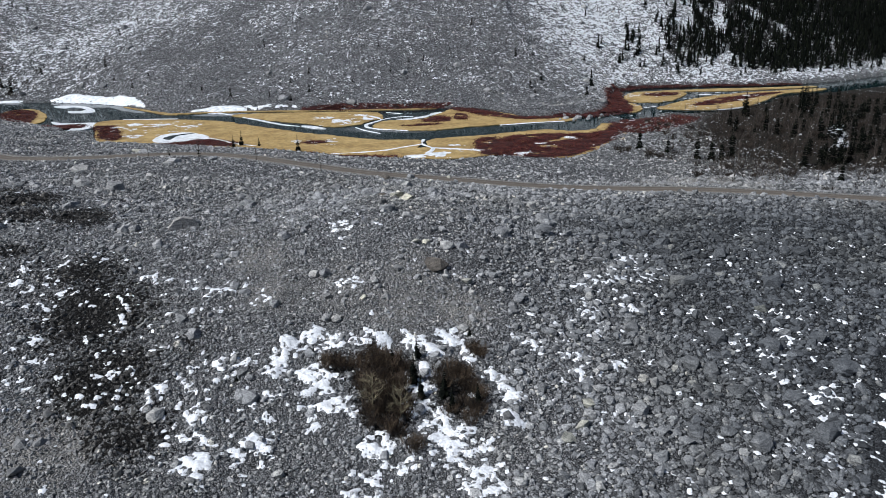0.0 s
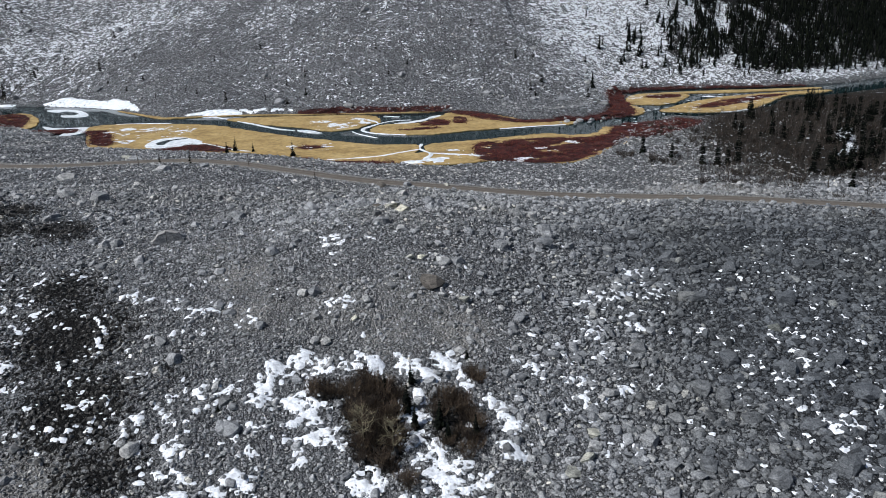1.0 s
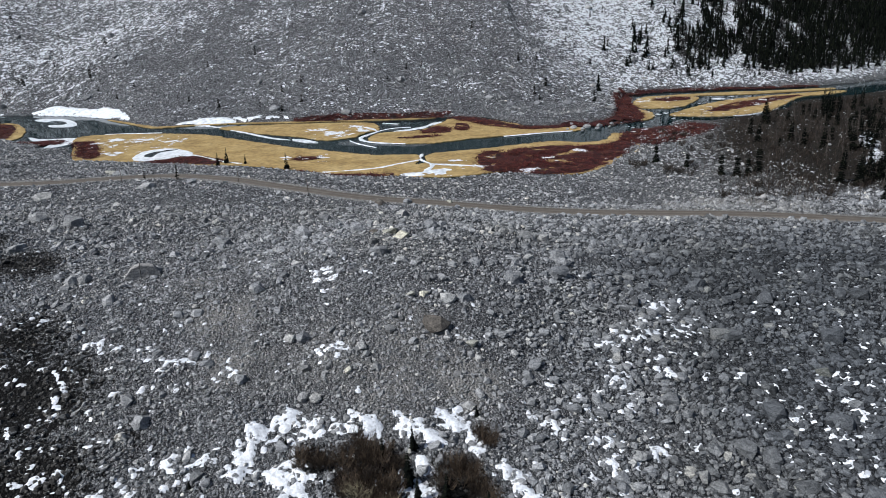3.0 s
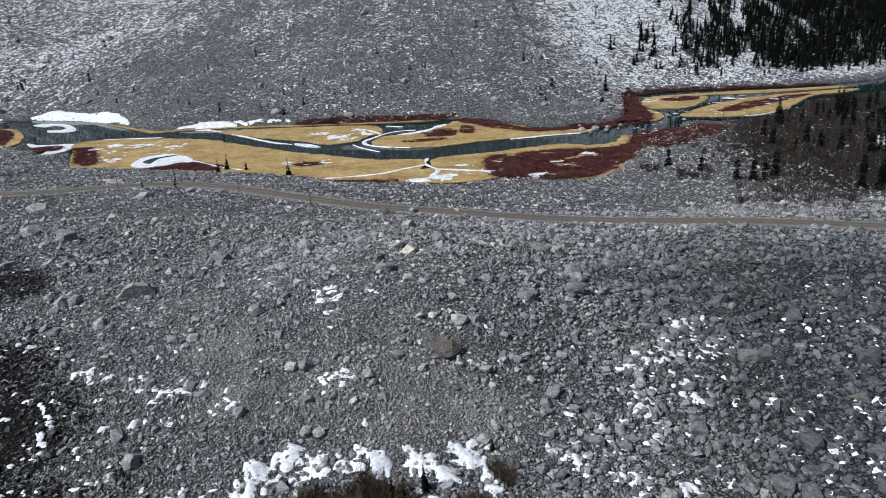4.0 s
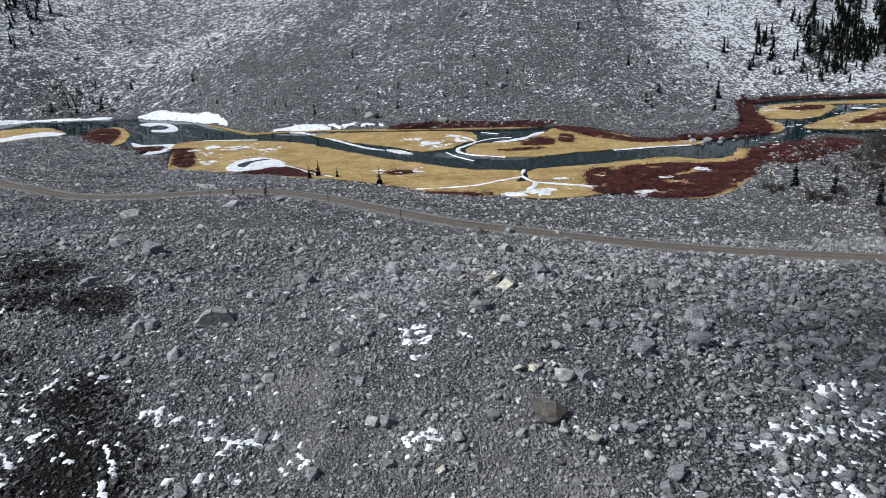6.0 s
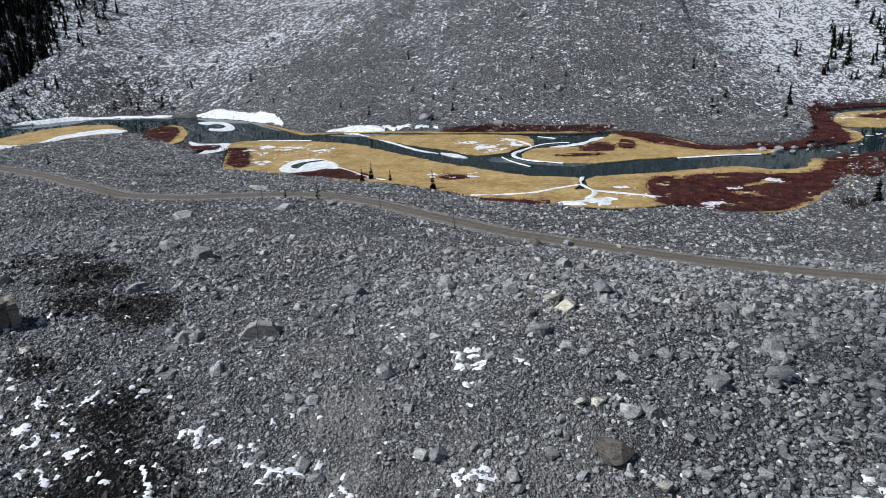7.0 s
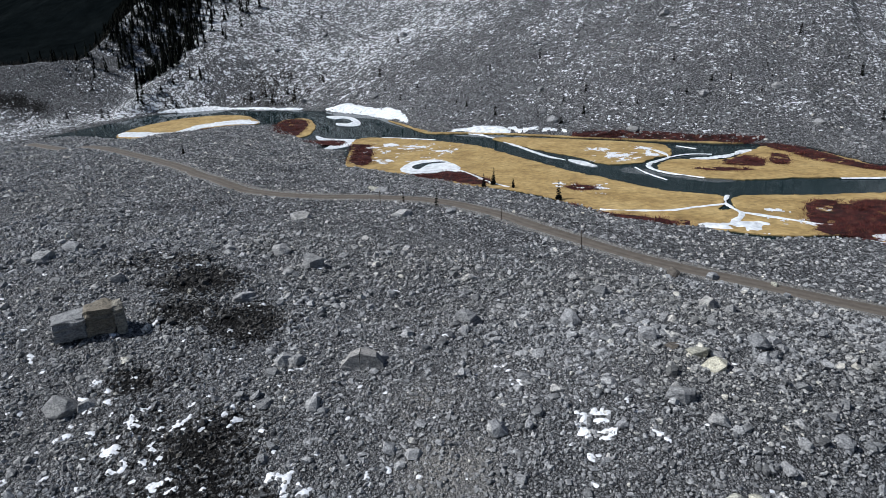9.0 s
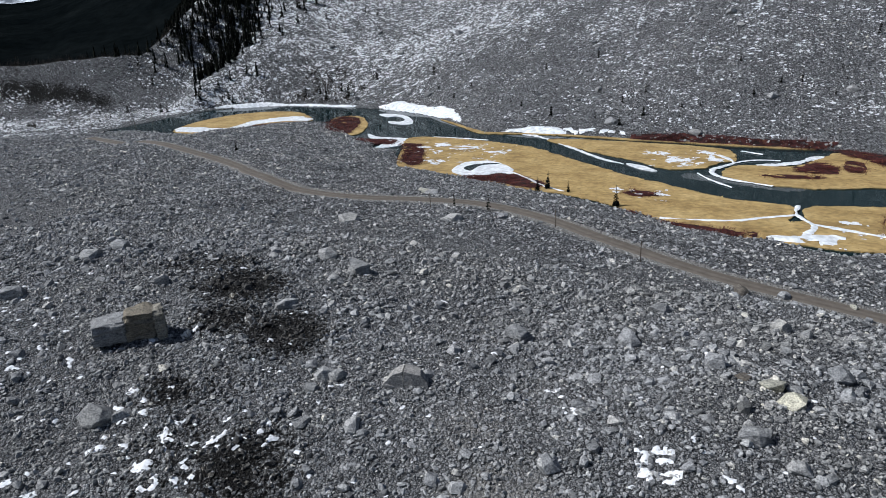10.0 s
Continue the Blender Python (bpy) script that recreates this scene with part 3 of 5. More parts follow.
def scatter(name, x, y, size, shapes, label, category, sink=0.28, material=M_RUBBLE, lie=0.42, seed=0):
    """Loose stones lying on the ground, joined into one mesh."""
    rng = np.random.default_rng(seed)
    n = len(x)
    z = height(x, y) + size * 0.4 * (0.5 - sink)
    which, yaw = rng.integers(0, len(shapes), n), rng.uniform(0, 2 * np.pi, n)
    tx, ty = rng.normal(0, lie, n), rng.normal(0, lie, n)
    stain, dust = blobs(x, y, DARK), blobs(x, y, DUST)
    vs, fs, st, du, base = [], [], [], [], 0
    for k, (pv, pf) in enumerate(shapes):
        ids = np.nonzero(which == k)[0]
        if not len(ids):
            continue
        c, s = np.cos(tx[ids]), np.sin(tx[ids])
        p = np.repeat(pv[None], len(ids), 0) * rng.uniform(0.75, 1.3, (len(ids), 1, 3))
        py, pz = p[..., 1] * c[:, None] - p[..., 2] * s[:, None], p[..., 1] * s[:, None] + p[..., 2] * c[:, None]
        c, s = np.cos(ty[ids])[:, None], np.sin(ty[ids])[:, None]
        px, pz = p[..., 0] * c + pz * s, -p[..., 0] * s + pz * c
        c, s = np.cos(yaw[ids])[:, None], np.sin(yaw[ids])[:, None]
        q = np.stack([px * c - py * s, px * s + py * c, pz], -1) * size[ids][:, None, None]
        q += np.stack([x[ids], y[ids], z[ids]], -1)[:, None]
        vs.append(q.reshape(-1, 3))
        fs.append((pf[None] + (base + np.arange(len(ids)) * len(pv))[:, None, None]).reshape(-1, 3))
        st.append(np.repeat(stain[ids], len(pv))), du.append(np.repeat(dust[ids], len(pv)))
        base += len(ids) * len(pv)
    me = mesh_np(name, np.concatenate(vs), np.concatenate(fs), material, False, {"stain": np.concatenate(st), "dust": np.concatenate(du)})
    return tagged(new(name, me), label, category, kind="stuff")


def sprinkle(n, x0, x1, y0, y1, keep, seed):
    """Random places in a stretch of the plan, thinned by keep()."""
    rng = np.random.default_rng(seed)
    x, y = rng.uniform(x0, x1, n), rng.uniform(y0, y1, n)
    ok = rng.uniform(0, 1, n) < keep(x, y)
    return x[ok], y[ok], rng


def dry(x, y):
    """Near-side debris, off the road and out of the wetland."""
    rd, px, py = road_offset(x, y)
    return ((shore(x) - y) > 0.5 - 2.5 * vnoise(x / 5, y / 5, 8)) & (rd > 2.4)


def coarse_zone(x, y):
    """Where the debris is blocky: the right flank and the outer slope."""
    return np.clip(smooth(5, 22, x) * smooth(150, 120, y) + 0.35 * smooth(105, 125, y) + 0.25, 0, 1)


def near_debris(x, y):
    """The stretch of the lobe that lies open to the valley below the shelf."""
    west = (x > -8 - 0.58 * y) | ((-0.403 * (x + 7) + 0.915 * (y - 51) > 39) & (x > -16 - 1.55 * (y - 51)))
    return west & (x < 5 + 0.73 * y)


def rubble_keep(x, y):
    fine = blobs(x, y, DUST)
    return dry(x, y) * near_debris(x, y) * (1 - 0.2 * np.clip(fine, 0, 1)) * (0.4 + 0.6 * vnoise(x / 8, y / 8, 12))


x, y, rng = sprinkle(30000, -120, 112, 50, 152, lambda a, b: rubble_keep(a, b) * coarse_zone(a, b), 31)
scatter("block_rubble", x, y, 0.5 + 1.0 * rng.random(len(x)) ** 4 + 0.25 * rng.random(len(x)) * smooth(10, 30, x), FINE, "worn grey limestone blocks piled across the slide", "rubble", seed=1)
x, y, rng = sprinkle(112000, -120, 112, 50, 152, rubble_keep, 32)
scatter("stone_rubble", x, y, 0.28 + 0.44 * rng.random(len(x)) ** 2.4 + 0.14 * smooth(8, 26, x) * smooth(115, 95, y), COARSE, "broken grey limestone stones between larger blocks", "rubble", sink=0.3, seed=2)
x, y, rng = sprinkle(52000, -95, 84, 50, 118, lambda a, b: dry(a, b) * near_debris(a, b) * (0.4 + 0.6 * vnoise(a / 5, b / 5, 13)) * smooth(40, 22, a), 33)
scatter("chip_rubble", x, y, 0.18 + 0.24 * rng.random(len(x)), CHIPS, "small grey limestone chips and gravel", "rubble", seed=3)
x, y, rng = sprinkle(125000, -260, 150, 150, 300, lambda a, b: dry(a, b) * (0.35 + 0.65 * vnoise(a / 9, b / 9, 14)) * (1 - 0.95 * smooth(86, 102, a) * smooth(150, 166, b)) * (1 - 0.92 * np.clip(blobs(a, b, DUST), 0, 1)) * (a > -20 - 1.3 * (b - 51)), 34)
scatter("bench_rubble", x, y, 0.3 + 0.9 * rng.random(len(x)) ** 4, CHIPS, "grey rubble on the bench beside the river", "rubble", sink=0.4, material=M_BENCH, seed=4)
x, y, rng = sprinkle(20000, -330, -105, 90, 280, lambda a, b: dry(a, b) * (a > -20 - 1.5 * (b - 51)), 35)
scatter("shelf_rubble", x, y, 0.38 + 1.1 * rng.random(len(x)) ** 4, CHIPS, "grey rubble on the far end of the shelf", "rubble", sink=0.4, material=M_BENCH, seed=5)


def talus_keep(x, y):
    d = (y - foot(x)) * 0.86
    return (d > -1) * smooth(135, 60, d) * (0.4 + 0.6 * vnoise(x / 12, y / 12, 15))


x, y, rng = sprinkle(95000, -330, 260, 240, 520, talus_keep, 36)
scatter("talus_rubble", x, y, 0.5 + 1.4 * rng.random(len(x)) ** 6, CHIPS, "grey talus blocks on the slope across the river", "rubble", sink=0.4, seed=6)


# ---- snow in the hollows of the near debris ----
def snow_depth(x, y):
    v = np.maximum(blobs(x, y, DRIFTS), blobs(x, y, STREAKS))
    v = np.maximum(v, 0.3 * smooth(150, 70, y) * (0.35 + 0.65 * smooth(8, 30, x) + 0.65 * smooth(-20, -45, x)) * smooth(0.8, 0.3, blobs(x, y, DUST)))
    n = 0.45 * vnoise(x / 1.5, y / 1.5, 41, 3) + 0.55 * vnoise(x / 0.6, y / 0.6, 44, 2)
    return v + 2.4 * (n - 0.5) - 0.76


def snow_patch(name, x0, x1, y0, y1, cell, label):
    px, py = np.arange(x0, x1, cell), np.arange(y0, y1, cell)
    gx, gy = np.meshgrid(px, py)
    dep = snow_depth(gx, gy)
    dep = np.where(dry(gx, gy), dep, -1)
    gz = height(gx, gy) + np.clip(dep * 0.45, -0.2, 0.16) + 0.06
    n, m = len(px), len(py)
    i = (np.arange(m - 1)[:, None] * n + np.arange(n - 1)[None])
    d = dep[:-1, :-1], dep[1:, :-1], dep[:-1, 1:], dep[1:, 1:]
    i = i[np.max(d, 0) > 0.0]
    f = np.stack([i, i + 1, i + n + 1, i + n], 1)
    used, inv = np.unique(f, return_inverse=True)
    v = np.stack([gx.ravel(), gy.ravel(), gz.ravel()], 1)[used]
    me = mesh_np(name, v, inv.reshape(f.shape), M_SNOW, True)
    return tagged(new(name, me), label, "snow", kind="stuff")


snow_patch("snow_patches", -100, 112, 50, 150, 0.2, "thin melting snow lying between the stones")


# ---- meadows, ice and thickets ----
def wavy(pts, per=8, wob=0.5, seed=0):
    out = []
    for p in spline(pts, per, True):
        q = p * 0.35 + Vector((seed * 7.3, 0, 0))
        out.append(p + wob * Vector((noise.noise(q), noise.noise(q + Vector((0, 40, 0))), 0)) + 0.5 * wob * Vector((noise.noise(q * 3), noise.noise(q * 3 + Vector((0, 40, 0))), 0)))
    return out


def inside(poly, x, y):
    px, py = np.array([p.x for p in poly]), np.array([p.y for p in poly])
    hit = np.zeros(len(x), bool)
    j = len(px) - 1
    for i in range(len(px)):
        if py[i] != py[j]:
            hit ^= ((py[i] > y) != (py[j] > y)) & (x < (px[j] - px[i]) * (y - py[i]) / (py[j] - py[i]) + px[i])
        j = i
    return hit


def slab(name, pts, z0, z1, material, wob=0.5, per=8, seed=0, rim=0.12):
    """A flat body with a wavy outline and a softened rim."""
    line = wavy(pts, per, wob, seed)
    bm = bmesh.new()
    vs = [bm.verts.new((p.x, p.y, z0)) for p in line]
    face = bm.faces.new(vs)
    if face.normal.z < 0 or face.calc_center_median() is None:
        face.normal_flip()
    face.normal_update()
    if face.normal.z < 0:
        face.normal_flip()
    up = bmesh.ops.extrude_face_region(bm, geom=[face])
    top = [f for f in up["geom"] if isinstance(f, bmesh.types.BMFace)]
    bmesh.ops.translate(bm, vec=(0, 0, z1 - z0), verts=[v for v in up["geom"] if isinstance(v, bmesh.types.BMVert)])
    if rim:
        bmesh.ops.inset_region(bm, faces=top, thickness=rim * 2, depth=rim * 0.5)
    bmesh.ops.triangulate(bm, faces=[f for f in bm.faces if len(f.verts) > 4])
    bmesh.ops.recalc_face_normals(bm, faces=list(bm.faces))
    return part(name, bm, material), line


def blades(n, k, hgt, wid, spread, rng, tilt=0.5):
    """k thin upright triangles for each of n plants, as offsets from its foot."""
    a = rng.uniform(0, 2 * np.pi, (n, k))
    r = spread * np.sqrt(rng.random((n, k)))
    h = hgt * rng.uniform(0.6, 1.15, (n, k))
    lean = rng.uniform(0.05, tilt, (n, k)) * h
    b = a + rng.uniform(-0.8, 0.8, (n, k))
    foot_x, foot_y = r * np.cos(a), r * np.sin(a)
    wx_, wy_ = -np.sin(b) * wid / 2, np.cos(b) * wid / 2
    p0 = np.stack([foot_x - wx_, foot_y - wy_, np.zeros_like(h) - 0.1], -1)
    p1 = np.stack([foot_x + wx_, foot_y + wy_, np.zeros_like(h) - 0.1], -1)
    p2 = np.stack([foot_x + lean * np.cos(b), foot_y + lean * np.sin(b), h], -1)
    return np.stack([p0, p1, p2], 2)


def plants(name, x, y, z, size, k, hgt, wid, spread, material, label, category, seed, tilt=0.5):
    rng = np.random.default_rng(seed)
    t = blades(len(x), k, hgt, wid, spread, rng, tilt) * size[:, None, None, None]
    t = t + np.stack([x, y, z], -1)[:, None, None, :]
    v = t.reshape(-1, 3)
    me = mesh_np(name, v, np.arange(len(v)).reshape(-1, 3), material)
    return tagged(new(name, me), label, category, kind="stuff")


def fill(poly, per_m2, seed):
    """Random places inside an outline."""
    rng = np.random.default_rng(seed)
    px, py = [p.x for p in poly], [p.y for p in poly]
    n = int((max(px) - min(px)) * (max(py) - min(py)) * per_m2)
    x, y = rng.uniform(min(px), max(px), n), rng.uniform(min(py), max(py), n)
    ok = inside(poly, x, y)
    return x[ok], y[ok], rng


MEADOWS = [
    ("meadow", [(-120, 277), (-115, 284), (-93, 281), (-81, 277), (-69, 271), (-56, 258.5), (-44, 247.5), (-32, 237), (-25, 232.5), (-17, 226.5), (-9, 221), (2, 219), (5, 216), (4, 209), (2.5, 200), (1, 192), (-11, 193), (-19, 195), (-26, 203), (-36, 210), (-46, 215), (-63, 220), (-84, 229), (-102, 235), (-113, 260)], "golden sedge meadow along the river bank"),
    ("meadow", [(6.5, 216), (11.5, 220), (24, 222), (33, 225), (41, 227.5), (48, 228.5), (56, 224), (64, 228), (69, 237), (74, 230), (68, 210), (60, 199), (46, 185), (33, 188), (27, 192), (16, 189), (7, 189.5), (1, 192), (3, 203), (6.5, 208)], "golden sedge meadow cut by a frozen rill"),
    ("meadow", [(-70, 287), (-61, 290), (-47.5, 289), (-30, 287), (-13, 283), (-9, 275), (-8.5, 266), (-13, 260), (-17, 252.5), (-26, 250), (-37, 260), (-48, 267.5), (-58, 276)], "golden sedge island in the river"),
    ("meadow", [(-11, 245), (-10.4, 254.2), (-5.8, 259.5), (4.7, 259.6), (9.5, 265), (14.7, 275), (20, 283), (31.2, 279), (40, 266), (47, 254), (58.9, 251.5), (61.5, 245.5), (52.5, 244.8), (43.3, 243.3), (32.4, 241.2), (23.5, 240.3), (16.2, 237), (7.5, 236), (-1.1, 237.6), (-7.3, 241.6)], "golden sedge island with red willow"),
    ("meadow", [(-228, 275), (-234.6, 288), (-237, 303.6), (-235.5, 317), (-231, 328), (-217.5, 336), (-202.7, 333), (-184.5, 314), (-191, 307), (-198, 300.5), (-194.8, 281), (-204.3, 272), (-217.2, 271)], "snowy sedge spit beside the pool"),
    ("meadow", [(-167.3, 300), (-176.7, 321), (-169.2, 328), (-156, 313), (-145.9, 292), (-145.6, 282), (-154.6, 282)], "willow-grown point between two arms of the pool"),
    ("meadow", [(94, 292), (103.6, 314.7), (116.7, 318.8), (128.8, 319.9), (147.6, 320.5), (162.7, 319), (190, 319), (188, 314), (159.4, 312), (143.8, 312.4), (126.8, 314), (126.5, 306.5), (117.6, 293.5), (109.6, 284.4), (101.2, 284.2)], "sedge bar in the upper braid"),
    ("meadow", [(99.2, 267.7), (108.8, 277.7), (122, 289), (134.2, 297.2), (147.6, 302.3), (165, 306), (190, 309), (185, 302), (165.3, 295.9), (146.4, 276.6), (136.8, 266.3), (124, 260.3), (112.7, 260), (103.2, 264)], "sedge bar between two dark channels"),
    ("meadow", [(92.5, 284), (94.5, 272), (89, 260), (84, 262), (88.4, 270)], "tuft of pale sedge at the mouth of the braid"),
    ("meadow", [(-126, 325), (-106, 303), (-96, 295), (-80, 296.5), (-70, 296), (-72, 299), (-98, 300), (-118, 318)], "narrow sedge fringe below the talus"),
    ("meadow", [(-66, 296), (-30, 290.5), (8, 286.5), (10, 288.5), (-30, 293), (-66, 298)], "thin sedge strip along the foot of the talus"),
]
ICES = [
    ([(-162.3, 335.5), (-156.7, 337.5), (-147.2, 332.8), (-136.9, 318.8), (-134.8, 309.9), (-143.9, 311.5), (-147.7, 317.4), (-142.2, 316.4), (-142.8, 323.1), (-150, 330.4), (-153.8, 328)], "curl of white ice floating on the pool", 0.3),
    ([(-140.6, 286), (-132.8, 280.7), (-120.4, 279.6), (-116.3, 271), (-119, 263), (-123.8, 261.4), (-125.9, 272), (-134.4, 277)], "white ice along the near bank", 0.7),
    ([(-82, 296.7), (-78.7, 298.3), (-71, 290.4), (-65.9, 285.8), (-54.3, 270.7), (-44.7, 259.8), (-38, 253.8), (-45.5, 258.6), (-54.9, 269.6), (-66.4, 284), (-74, 291.6)], "long white ice rim beside the sedge island", 0.6),
    ([(-84, 233.4), (-83.9, 245), (-76.4, 248), (-67.7, 239.7), (-65.5, 232.5), (-67.9, 228.5), (-73.6, 226), (-78.9, 228.2)], "frozen oval pond in the meadow", 0.5),
    ([(-1.4, 193.8), (2.8, 195.3), (7, 196.8), (12.2, 198.2), (12.6, 194), (9.5, 190.5), (4, 191), (0.6, 190), (-1.4, 192)], "white ice where the rill spreads", 0.9),
    ([(-228, 275), (-230.7, 286), (-209.3, 286), (-211.4, 302.5), (-206, 315.7), (-195.9, 323), (-184.5, 312.3), (-196.7, 306.7), (-202, 294), (-195, 281), (-205.3, 273.3)], "broad wet snow sheet on the spit", 1.2),
    ([(-37.6, 254), (-33, 252.4), (-27.8, 246), (-32.6, 248)], "thin ice rim of the island", 0.2),
    ([(119.5, 261), (128.5, 265.6), (141.9, 274.6), (141.5, 270.3), (127.9, 260.4), (121.4, 258.7)], "white ice rim of the bar", 0.4),
]
BANKS = [
    ([(-174, 354), (-168, 355), (-163, 356.5), (-156, 353.5), (-149, 350), (-135, 342.5), (-123, 331), (-112.2, 313), (-123, 324.4), (-142.6, 338.3), (-162, 348.3)], "wide snow-covered ice shelf under the talus", 1.0),
    ([(-262, 337), (-250, 348), (-231, 359.5), (-200, 359), (-180, 355), (-200, 356.5), (-231, 356), (-250, 344)], "white ice edge of the long pool", 0.6),
    ([(-100, 300), (-88, 300), (-78, 303), (-70, 302), (-66, 298), (-80, 297.5)], "snow bank at the mouth of the side channel", 0.8),
]


def drape(name, pts, wob, seed, lift, label, fray=0.5, base=0.0):
    """A snow bank that follows the ground inside an outline."""
    line = wavy(pts, 7, wob, seed)
    bx, by = [p.x for p in line], [p.y for p in line]
    gx, gy = np.meshgrid(np.arange(min(bx), max(bx), 0.6), np.arange(min(by), max(by), 0.6))
    ok = inside(line, gx.ravel(), gy.ravel()).reshape(gx.shape)
    soft = np.pad(ok.astype(float), 2)
    soft = sum(soft[a:a + ok.shape[0], b:b + ok.shape[1]] for a in range(5) for b in range(5)) / 25
    dep = (soft - 0.45) * 2 - fray * 1.6 * np.clip(vnoise(gx / 2.2, gy / 2.2, seed) - 0.42, 0, 1)
    n = gx.shape[1]
    i = (np.arange(gx.shape[0] - 1)[:, None] * n + np.arange(n - 1)[None])[dep[:-1, :-1] > -0.2]
    f = np.stack([i, i + 1, i + n + 1, i + n], 1)
    used, inv = np.unique(f, return_inverse=True)
    gz = np.maximum(height(gx, gy), base) + np.clip(dep, -0.4, 1.0) * lift + 0.1 * vnoise(gx / 2, gy / 2, seed + 1)
    me = mesh_np(name, np.stack([gx.ravel(), gy.ravel(), gz.ravel()], 1)[used], inv.reshape(f.shape), M_ICE, True)
    return tagged(new(name, me), label, "snow", "snow banks by the river")


lines = []
for i, (nm, pts, lab) in enumerate(MEADOWS):
    ob, line = slab(nm, pts, -0.9, 0.22 + 0.006 * i, M_GRASS_BED, 0.9, 7, i)
    tagged(ob, lab, "meadow", kind="structure")
    lines.append(line)

REDS = [
    [(-117, 268), (-112, 270), (-106.4, 261.4), (-97.5, 241), (-98, 236), (-104.5, 241), (-110, 254)],
    [(-79, 226.7), (-73, 229), (-68, 233), (-60, 229.7), (-54.7, 223.7), (-53.8, 219.3), (-60, 219.5), (-66, 221.5)],
    [(-31, 206), (-22, 199), (-10, 195.5), (-3, 194.5), (-4, 191), (-10, 192), (-20, 195)],
    [(-34, 221), (-29, 223), (-24, 219), (-30, 217)],
    [(22.3, 215), (30.5, 217), (38.7, 219.5), (46.8, 220.5), (54, 218.6), (62.4, 220), (68.5, 225), (66.3, 212), (54.7, 195), (46, 186), (42, 185), (33, 186), (26.5, 190), (21, 193)],
    [(6.1, 254), (8.7, 261.8), (13.8, 267), (17.1, 259.6), (14.7, 252)],
    [(19.6, 270), (24.2, 266.5), (22.5, 256), (18.8, 257)],
    [(18.3, 285.5), (26.4, 284), (34.9, 272.5), (42, 259), (56, 251.5), (44, 251), (33, 260), (25, 272)],
    [(-2, 247), (6, 249), (14, 248), (6, 244.5)],
    [(-206, 284), (-199, 298), (-192, 304), (-196, 290)],
    [(106, 306), (114, 312), (124, 310), (116, 300)],
    [(115.5, 272), (127.4, 283), (137, 290), (151, 297), (166, 301), (160, 294), (149.9, 288.6), (141.5, 282), (129.7, 274.5), (120.6, 269)],
]
RED_SHORE = [
    [(-40, 292.5), (-10, 289.5), (14, 287), (18, 291), (-10, 294), (-40, 297)],
    [(-169.3, 303), (-175.2, 321), (-167.8, 323), (-156, 306), (-149.5, 287), (-150, 283), (-157.3, 283.5)],
    [(-136, 273), (-124, 276), (-122, 268), (-132, 266)],
    [(45, 253.5), (59, 252), (72, 252.5), (84, 258), (90, 271), (93, 288), (98, 312), (102, 329), (98, 330), (91, 311), (85, 286), (77, 267), (66, 258.5), (54, 256.5)],
    [(69, 231), (76, 240), (87, 243), (98, 246), (104, 240), (97, 231), (87, 222), (78, 217), (70, 218), (67, 224)],
    [(104, 326), (122, 331), (145, 329.5), (167, 326), (190, 326), (190, 328), (167, 329), (145, 332.5), (122, 334.5), (104, 330)],
]
red_lines = [wavy(p, 6, 1.4, 50 + i) for i, p in enumerate(REDS)] + [wavy(p, 6, 1.4, 70 + i) for i, p in enumerate(RED_SHORE)]


def ragged(x, y):
    """Gaps in the thickets, where sedge comes through."""
    return vnoise(x / 5.0, y / 4.0, 91) + 0.5 * (vnoise(x / 1.6, y / 1.6, 92) - 0.5) > 0.27


for i, line in enumerate(lines):
    gx, gy, rng = fill(line, 2.6, 300 + i)
    red = np.zeros(len(gx), bool)
    for r in red_lines:
        red |= inside(r, gx, gy)
    red &= ragged(gx, gy)
    ok = ~red | (rng.random(len(gx)) < 0.04)
    for pts, lab, wob in ICES:
        ok &= ~inside(wavy(pts, 6, 0.3), gx, gy)
    gx, gy = gx[ok], gy[ok]
    plants("sedge", gx, gy, np.full(len(gx), 0.2), rng.uniform(0.6, 1.3, len(gx)), 3, 0.13, 0.4, 0.5, M_GRASS, "dry golden sedge tufts", "grass", 320 + i, 1.4)

def litter(line, seed):
    """Dark leaf litter under a thicket, with a ragged edge."""
    bx, by = [p.x for p in line], [p.y for p in line]
    gx, gy = np.meshgrid(np.arange(min(bx), max(bx), 0.5), np.arange(min(by), max(by), 0.5))
    ok = inside(line, gx.ravel(), gy.ravel()).reshape(gx.shape) & ragged(gx, gy)
    n = gx.shape[1]
    i = (np.arange(gx.shape[0] - 1)[:, None] * n + np.arange(n - 1)[None])[ok[:-1, :-1]]
    f = np.stack([i, i + 1, i + n + 1, i + n], 1)
    used, inv = np.unique(f, return_inverse=True)
    gz = np.maximum(height(gx, gy), 0.28) + 0.05 + 0.1 * vnoise(gx / 1.1, gy / 1.1, seed)
    me = mesh_np("leaf_litter", np.stack([gx.ravel(), gy.ravel(), gz.ravel()], 1)[used], inv.reshape(f.shape), M_LITTER, True)
    tagged(new("leaf_litter", me), "dark reddish leaf litter under the willows", "litter", kind="stuff")


